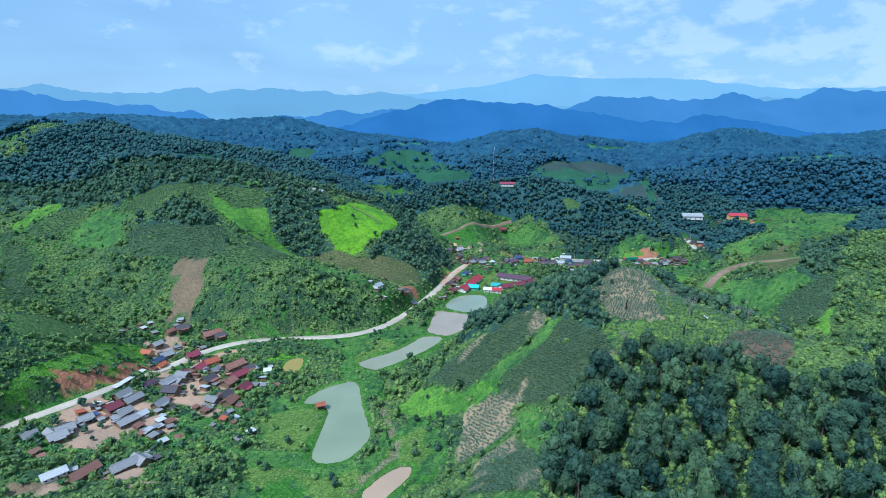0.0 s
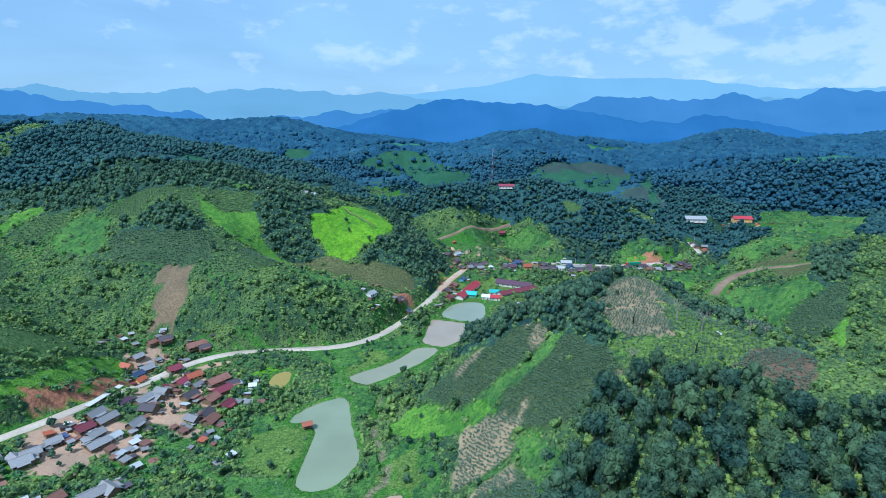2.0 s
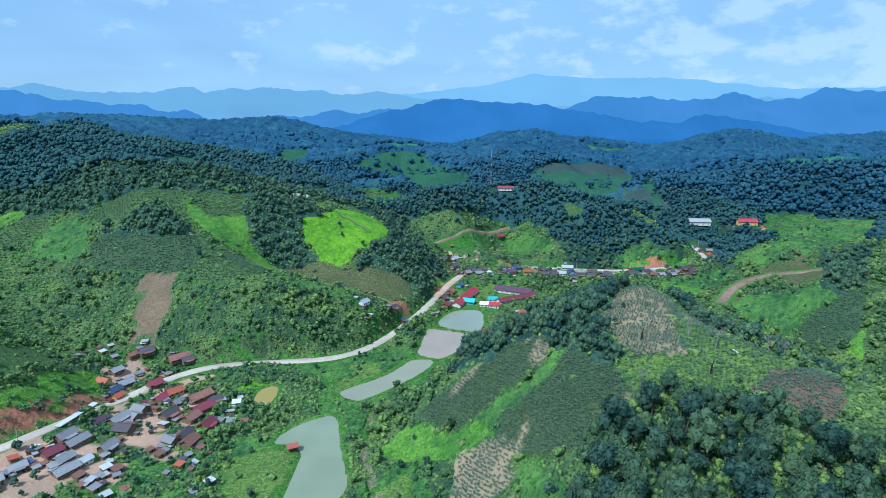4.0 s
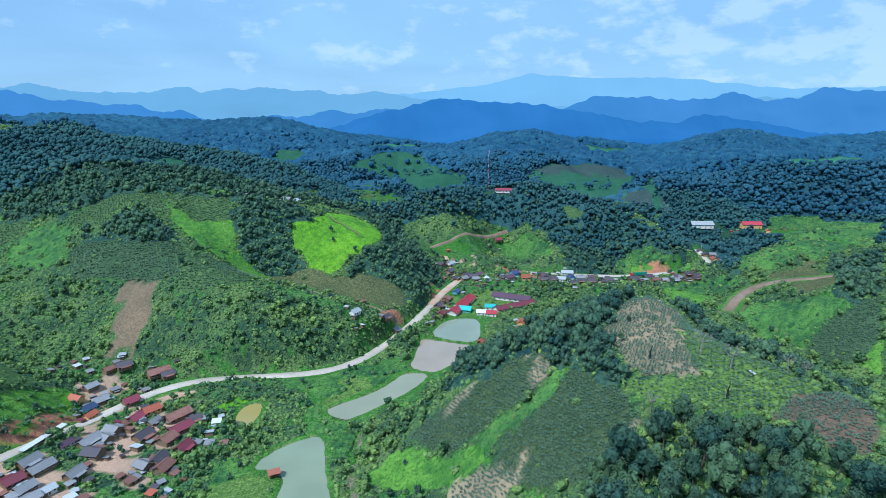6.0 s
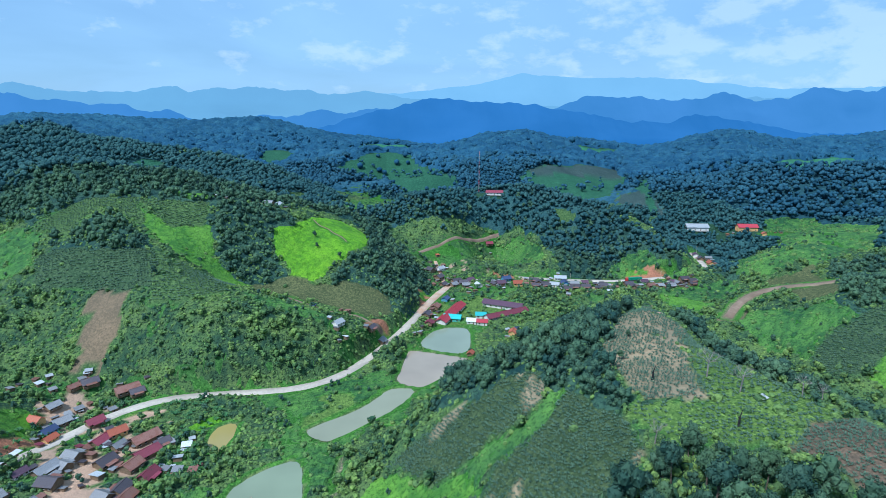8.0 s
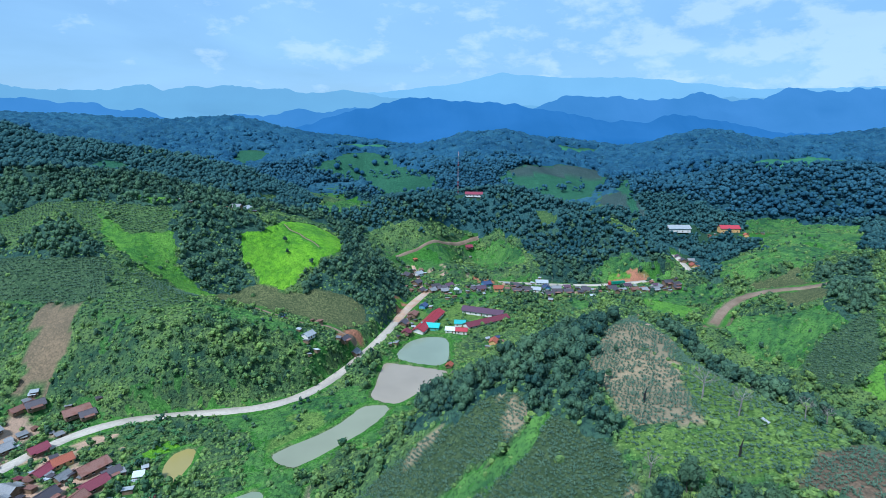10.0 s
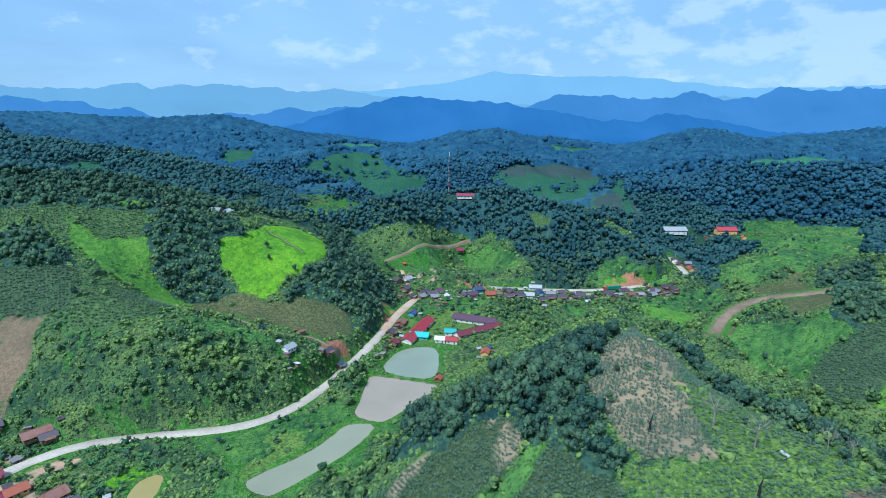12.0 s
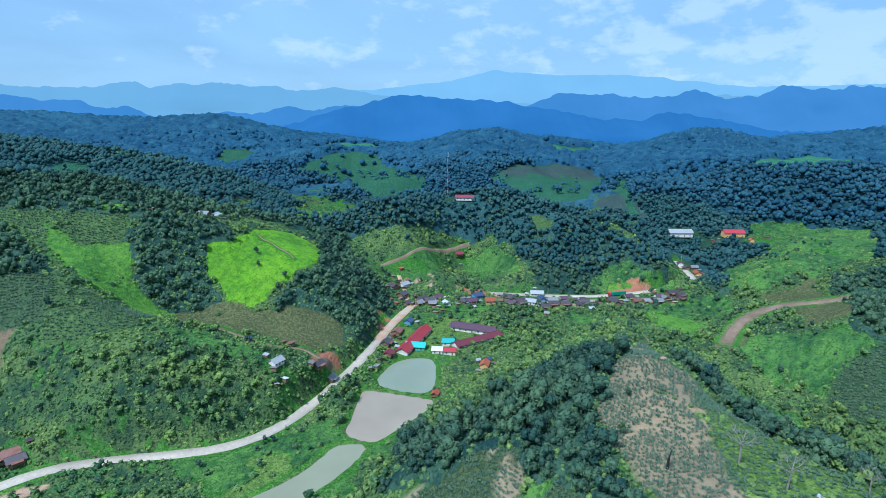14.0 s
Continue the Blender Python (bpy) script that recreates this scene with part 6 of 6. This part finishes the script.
for group, rows in (("houses of the roadside village", VILLAGE), ("houses of the far village", FAR_VILLAGE)):
    for x, y, kind in rows:
        src = template(kind, group)
        a = road_turn(x, y) + r.choice((0, 0, 0, 90, 180)) + r.uniform(-9, 9)
        s = r.uniform(0.72, 0.98)
        copy_thing(src, pose(x, y, ground_z(x, y) + 0.05, 0, 0, a) @ Matrix.Diagonal((s, s * r.uniform(0.9, 1.1), s, 1)))
        for _ in range(r.choice((1, 1, 2, 2))):
            k = template("shed_" + r.choice(("grey", "rust", "dark", "grey", "zinc")), group)
            b, q = radians(a + r.choice((0, 90, 180, 270)) + r.uniform(-20, 20)), r.uniform(5.4, 8.0)
            u, v, s = x + q * math.cos(b), y + q * math.sin(b), r.uniform(0.45, 0.8)
            if float(clear_at(np.array([u]), np.array([v]))[0]) > 6:
                copy_thing(k, pose(u, v, ground_z(u, v) + 0.03, 0, 0, a + r.uniform(-25, 25)) @ Matrix.Scale(s, 4))
for src in TEMPLATE.values():
    for ch in list(src.children_recursive):
        bpy.data.objects.remove(ch)
    bpy.data.objects.remove(src)


def set_between(ob, a, b, base=None):
    """Stands a building with its length from a to b in plan."""
    x, y = (a[0] + b[0]) / 2, (a[1] + b[1]) / 2
    ob.matrix_basis = pose(x, y, ground_z(x, y) if base is None else base, 0, 0, math.degrees(math.atan2(b[1] - a[1], b[0] - a[0])))


FLOOR_Z = VALLEY + 0.15
set_between(building("school_block", 46, 8, 3.4, 2.2, 1.0, "red", "plaster", "long school block with a red roof and white walls", "school", "school buildings", 8), (16.8, 494.9), (34.2, 536.6), FLOOR_Z)
set_between(building("school_block", 33, 8, 3.6, 2.3, 1.0, "purple", "plaster", "white school block with a purple-brown roof", "school", "school buildings", 7), (55.4, 541.9), (84.4, 528.4), FLOOR_Z)
set_between(building("school_block", 38, 7, 3.0, 1.9, 1.0, "maroon", "plaster", "long low school block with a maroon roof", "school", "school buildings", 8), (53.7, 505.2), (86.3, 523.4), FLOOR_Z)
set_between(building("school_block", 13, 8, 3.2, 1.8, 0.8, "teal", "plaster_teal", "school block with turquoise roof and walls", "school", "school buildings", 3), (20.3, 507.5), (32.6, 504.5), FLOOR_Z)
set_between(building("house", 7, 5.5, 3.0, 1.6, 0.6, "white", "plaster", "small white house beside the school", "house", "school buildings", 2), (38, 498.6), (44, 497.4), FLOOR_Z)
set_between(building("house", 8, 5, 3.0, 1.6, 0.6, "red", "plaster", "small white house with a red roof beside the school", "house", "school buildings", 2), (45, 496.4), (53, 495.0), FLOOR_Z)
set_between(building("house", 8, 6, 3.0, 1.6, 0.6, "teal", "plaster", "small house with a turquoise roof beside the school", "house", "school buildings", 2), (45.5, 512.0), (53, 511.0), FLOOR_Z)
set_between(building("hall", 26, 14, 5.0, 3.0, 1.0, "zinc", "plaster", "large hall with a pale turquoise-grey roof", "hall", "", 4), (330, 779), (356, 777))
set_between(building("office", 22, 11, 5.5, 3.0, 0.8, "red", "plaster_ochre", "ochre building with a red roof on the far slope", "building", "", 4), (380, 750), (402, 748))
set_between(building("school_block", 19, 7, 3.2, 2.0, 0.8, "maroon", "plaster", "hilltop building with a maroon roof among trees", "building", "", 5), (75, 750), (94, 747))


# ---- small things ----
def pond_hut(x, y, turn, roof, label, base):
    root = new("pond_hut")
    for sx in (-1, 1):
        for sy in (-1, 1):
            part("stilt", rod((sx * 1.9, sy * 1.5, -1.6), (sx * 1.9, sy * 1.5, 2.5), 0.1, 0.1), MAT["plank"], root)
    part("deck", block(0, 0, 0.5, 4.6, 3.8, 0.16), MAT["plank"], root)
    part("wall", block(0, 0.2, 1.4, 3.6, 2.6, 1.7), MAT["plank"], root)
    part("roof", gable(bmesh.new(), 4.2, 3.4, 2.4, 1.1, 0.7), MAT[roof], root, WORDS[roof] + " roof")
    part("door", block(0.4, -1.12, 1.3, 0.8, 0.1, 1.5), MAT["shade"], root)
    root.matrix_basis = pose(x, y, base, 0, 0, turn)
    return tagged(root, label, "hut", "huts on the pond banks")


pond_hut(-67.5, 286.5, 25, "orange", "small stilted hut with a red roof on the pond bank", VALLEY + 0.4)
pond_hut(36.0, 437.0, 70, "orange", "small stilted hut with a red roof between two ponds", VALLEY + 0.5)
pond_hut(38.2, 424.5, 60, "dark", "small dark hut on the pond bank", VALLEY + 0.5)


def field_shelter(x, y):
    """A low sheet of white tarpaulin over a pole frame."""
    root = new("field_shelter")
    for sx in (-1, 1):
        for sy in (-1, 1):
            part("pole", rod((sx * 1.7, sy * 1.3, -0.5), (sx * 1.7, sy * 1.3, 1.5 + 0.35 * sy), 0.05, 0.05), MAT["plank"], root)
    bm = bmesh.new()
    bmesh.ops.create_grid(bm, x_segments=8, y_segments=6, size=1)
    for v in bm.verts:
        v.co = Vector((v.co.x * 2.3, v.co.y * 1.8, 1.55 + 0.4 * v.co.y - 0.12 * math.cos(3 * v.co.x) + 0.05 * math.sin(5 * v.co.y)))
    bmesh.ops.solidify(bm, geom=bm.faces[:], thickness=0.04)
    part("tarpaulin_sheet", bm, MAT["zinc"], root, "sagging white tarpaulin sheet")
    root.matrix_basis = pose(x, y, ground_z(x, y), 0, 0, 25) @ Matrix.Scale(0.75, 4)
    tagged(root, "white tarpaulin field shelter among the crops", "shelter")


field_shelter(125.2, 258.8)


def bare_tree(x, y, high, seed, name, label, material="dead_wood"):
    """A leafless tree: a tapered trunk and forking limbs."""
    r = random.Random(seed)
    root = new(name)
    bm = bmesh.new()
    top = Vector((r.uniform(-0.4, 0.4), r.uniform(-0.4, 0.4), high * 0.5))
    rod((0, 0, -0.8), top, high * 0.022, high * 0.015, bm, 7)
    part("trunk", bm, MAT[material], root)

    def fork(bm, p, d, length, thick, depth):
        q = p + d * length
        rod(p, q, thick, thick * 0.6, bm, 5 if depth > 1 else 4)
        if depth:
            for _ in range(3 if depth > 1 else 4):
                n = (d + Vector((r.uniform(-1, 1), r.uniform(-1, 1), r.uniform(-0.25, 0.7))) * 0.75).normalized()
                fork(bm, q, n, length * r.uniform(0.55, 0.8), thick * 0.58, depth - 1)

    for k in range(6):
        bm = bmesh.new()
        a = k * 1.05 + r.uniform(-0.3, 0.3)
        d = Vector((math.cos(a), math.sin(a), r.uniform(0.4, 1.1))).normalized()
        fork(bm, top * r.uniform(0.75, 1.0), d, high * 0.15, high * 0.008, 3)
        part("limb", bm, MAT[material], root)
    root.matrix_basis = pose(x, y, ground_z(x, y), 0, 0, r.uniform(0, 360))
    tagged(root, label, "dead tree", "dead trees on the ridge")


bare_tree(113.5, 275.5, 15.5, 1, "dead_tree", "tall leafless tree with a round grey crown on the ridge")
bare_tree(120.5, 264.8, 13.0, 2, "dead_tree", "pale bleached dead tree on the ridge")
bare_tree(141.5, 262.0, 10.0, 3, "dead_tree", "grey dead tree at the wood's edge")
bare_tree(82.3, 244.0, 11.0, 4, "dead_tree", "grey dead tree rising from the wood")
bare_tree(146.0, 258.0, 9.0, 6, "dead_tree", "small grey dead tree at the wood's edge")


def burnt_stump(x, y):
    root = new("burnt_stump")
    bm = rod((0, 0, -0.4), (0.2, 0.1, 3.2), 0.45, 0.3, None, 8)
    rod((0.2, 0.1, 3.2), (0.9, 0.3, 5.6), 0.26, 0.08, bm, 6)
    part("trunk", bm, MAT["rubber"], root)
    part("broken_limb", rod((0.15, 0.1, 2.4), (-0.9, -0.2, 3.9), 0.16, 0.05), MAT["rubber"], root)
    root.matrix_basis = pose(x, y, ground_z(x, y))
    tagged(root, "charred black tree stump in the crop field", "tree stump", "burnt stumps")


burnt_stump(110.2, 245.8)
burnt_stump(93.5, 277.0)


def lone_tree(x, y, scale, seed, tint, label):
    t = tree_thing(seed, tint)
    tagged(t, label, "tree", "single trees")
    t.matrix_basis = pose(x, y, ground_z(x, y) - 0.2, 0, 0, seed * 40) @ Matrix.Scale(scale, 4)


lone_tree(87.0, 295.5, 0.42, 201, 0.9, "single young green tree in the dry field")
lone_tree(98.0, 318.0, 0.35, 202, 0.6, "single dark young tree on the ridge field")
lone_tree(-170.5, 441.0, 0.62, 203, 0.1, "single dark tree in the western field")
lone_tree(-87.0, 545.0, 0.62, 204, 0.1, "single dark tree on the lime-green slope")
lone_tree(-83.0, 533.0, 0.5, 205, 0.2, "single dark tree on the lime-green slope")
lone_tree(-64.0, 528.0, 0.6, 206, 0.1, "single dark tree on the lime-green slope")
lone_tree(-2.0, 268.0, 0.55, 207, 0.2, "single dark tree on the bright grass slope")
lone_tree(-14.0, 270.0, 0.45, 208, 0.2, "single dark tree on the bright grass slope")


def wheel(root, x, y, r, w):
    t = part("wheel", rod((x, y - w / 2, r), (x, y + w / 2, r), r, r, None, 14), MAT["rubber"], root)
    part("rim", rod((x, y - w / 2 - 0.02, r), (x, y + w / 2 + 0.02, r), r * 0.55, r * 0.55, None, 10), MAT["steel"], t)


def car(x, y, turn):
    root = new("car")
    bm = bmesh.new()
    outline = [(-2.1, 0.35), (-2.15, 0.9), (-1.5, 1.0), (-1.0, 1.5), (0.6, 1.52), (1.2, 1.0), (2.0, 0.9), (2.15, 0.4)]
    left = [bm.verts.new((a, -0.85 + 0.1 * (b > 1.2), b)) for a, b in outline]
    right = [bm.verts.new((a, 0.85 - 0.1 * (b > 1.2), b)) for a, b in outline]
    bm.faces.new(left)
    bm.faces.new(right[::-1])
    for k in range(len(outline)):
        j = (k + 1) % len(outline)
        bm.faces.new((left[k], left[j], right[j], right[k]))
    bmesh.ops.recalc_face_normals(bm, faces=bm.faces)
    bmesh.ops.bevel(bm, geom=bm.edges[:], offset=0.06, segments=2, affect="EDGES")
    part("body", bm, MAT["paint_white"], root)
    part("windscreen", block(0.93, 0, 1.25, 0.04, 1.35, 0.62, None, Matrix.Rotation(radians(-48), 4, "Y")), MAT["shade"], root)
    for s in (-1, 1):
        part("side_window", block(-0.15, s * 0.80, 1.26, 1.5, 0.04, 0.36), MAT["shade"], root)
        for u in (-1.3, 1.3):
            wheel(root, u, s * 0.78, 0.33, 0.22)
        part("headlight", block(2.08, s * 0.6, 0.75, 0.1, 0.35, 0.16), MAT["steel"], root)
    root.matrix_basis = pose(x, y, ground_z(x, y) + 0.15, 0, 0, turn)
    tagged(root, "white car parked beside the village road", "car")


car(-183.6, 276.2, 62)


def lorry(x, y, turn):
    root = new("lorry")
    bm = block(7.6, 0, 1.9, 2.4, 2.4, 2.8)
    bmesh.ops.bevel(bm, geom=bm.edges[:], offset=0.15, segments=2, affect="EDGES")
    cab = part("cab", bm, MAT["paint_red"], root, "red lorry cab")
    part("windscreen", block(8.82, 0, 2.5, 0.06, 2.0, 0.9), MAT["shade"], cab)
    part("chassis", block(-0.6, 0, 0.85, 15.5, 2.2, 0.3), MAT["rubber"], root)
    bm = block(-1.2, 0, 2.4, 14.0, 2.5, 2.8)
    bmesh.ops.bevel(bm, geom=bm.edges[:], offset=0.25, segments=3, affect="EDGES")
    part("load_cover", bm, MAT["tarpaulin"], root, "dark green tarpaulin cover")
    for u in (-7.0, -5.8, -4.6, 4.2, 5.4, 7.6):
        for s in (-1, 1):
            wheel(root, u, s * 1.05, 0.5, 0.35)
    root.matrix_basis = pose(x, y, VALLEY + 0.95, 0, 0, turn)
    tagged(root, "long lorry with red cab and green tarpaulin on the road", "lorry")


lorry(206.5, 608.6, 190)


def market_shelter(a, b):
    """A long open shelter with a pale roof beside the road."""
    length = math.hypot(b[0] - a[0], b[1] - a[1])
    root = new("roadside_shelter")
    part("roof", block(0, 0, 2.9, length, 3.2, 0.14, None, Matrix.Rotation(radians(6), 4, "X")), MAT["white"], root, "long white tin roof")
    part("counter", block(0, 0.9, 0.5, length * 0.95, 0.8, 1.0), MAT["plank"], root)
    n = 7
    for k in range(n):
        u = -length / 2 + 0.4 + (length - 0.8) * k / (n - 1)
        for s in (-1.3, 1.3):
            part("post", rod((u, s, -0.3), (u, s, 2.85), 0.08, 0.08), MAT["plank"], root)
    set_between(root, a, b)
    tagged(root, "long open roadside shelter with a white roof", "shelter")


market_shelter((-184.1, 292.8), (-179.1, 316.5))


def mast(x, y, top):
    """A lattice mast in red and grey stages."""
    z = ground_z(x, y)
    root = new("radio_mast")
    high = top - z
    legs = [(0.8 * math.cos(k * 2.094), 0.8 * math.sin(k * 2.094)) for k in range(3)]
    n = 9
    for k in range(n):
        s0, s1 = 1 - 0.85 * k / n, 1 - 0.85 * (k + 1) / n
        paint = MAT["steel" if k % 2 else "paint_red"]
        z0, z1 = high * k / n, high * (k + 1) / n
        for i in range(3):
            (ax, ay), (bx, by) = legs[i], legs[(i + 1) % 3]
            part("leg", rod((ax * s0, ay * s0, z0), (ax * s1, ay * s1, z1), 0.07, 0.07, None, 4), paint, root)
            part("brace", rod((ax * s0, ay * s0, z0), (bx * s1, by * s1, z1), 0.04, 0.04, None, 4), paint, root)
            part("brace", rod((bx * s0, by * s0, z0), (ax * s1, ay * s1, z1), 0.04, 0.04, None, 4), paint, root)
    for k in range(3):
        part("antenna", rod((0.6, 0.5 * k - 0.5, high * 0.9), (0.6, 0.5 * k - 0.5, high * 0.99), 0.14, 0.14), MAT["paint_white"], root)
    root.matrix_basis = pose(x, y, z)
    tagged(root, "slender red and grey lattice radio mast on a hill", "radio mast")


mast(67.5, 768.0, 107.9)


def utility_pole(x, y, turn):
    root = new("utility_pole")
    part("pole", rod((0, 0, -0.5), (0, 0, 8.5), 0.16, 0.11, None, 8), MAT["concrete"], root)
    part("cross_arm", block(0, 0, 7.9, 0.12, 2.0, 0.14), MAT["plank"], root)
    for s in (-0.85, 0, 0.85):
        part("insulator", rod((0, s, 7.97), (0, s, 8.25), 0.07, 0.05), MAT["paint_white"], root)
    root.matrix_basis = pose(x, y, ground_z(x, y), 0, 0, turn)
    tagged(root, "concrete utility pole beside the village road", "utility pole", "utility poles")


for k in (22, 26, 30, 34, 38, 42, 46):
    px, py = ROAD[k * 3 % len(ROAD)]
    a = road_turn(px, py)
    utility_pole(px + 4.6 * math.sin(radians(a)), py - 4.6 * math.cos(radians(a)), a)
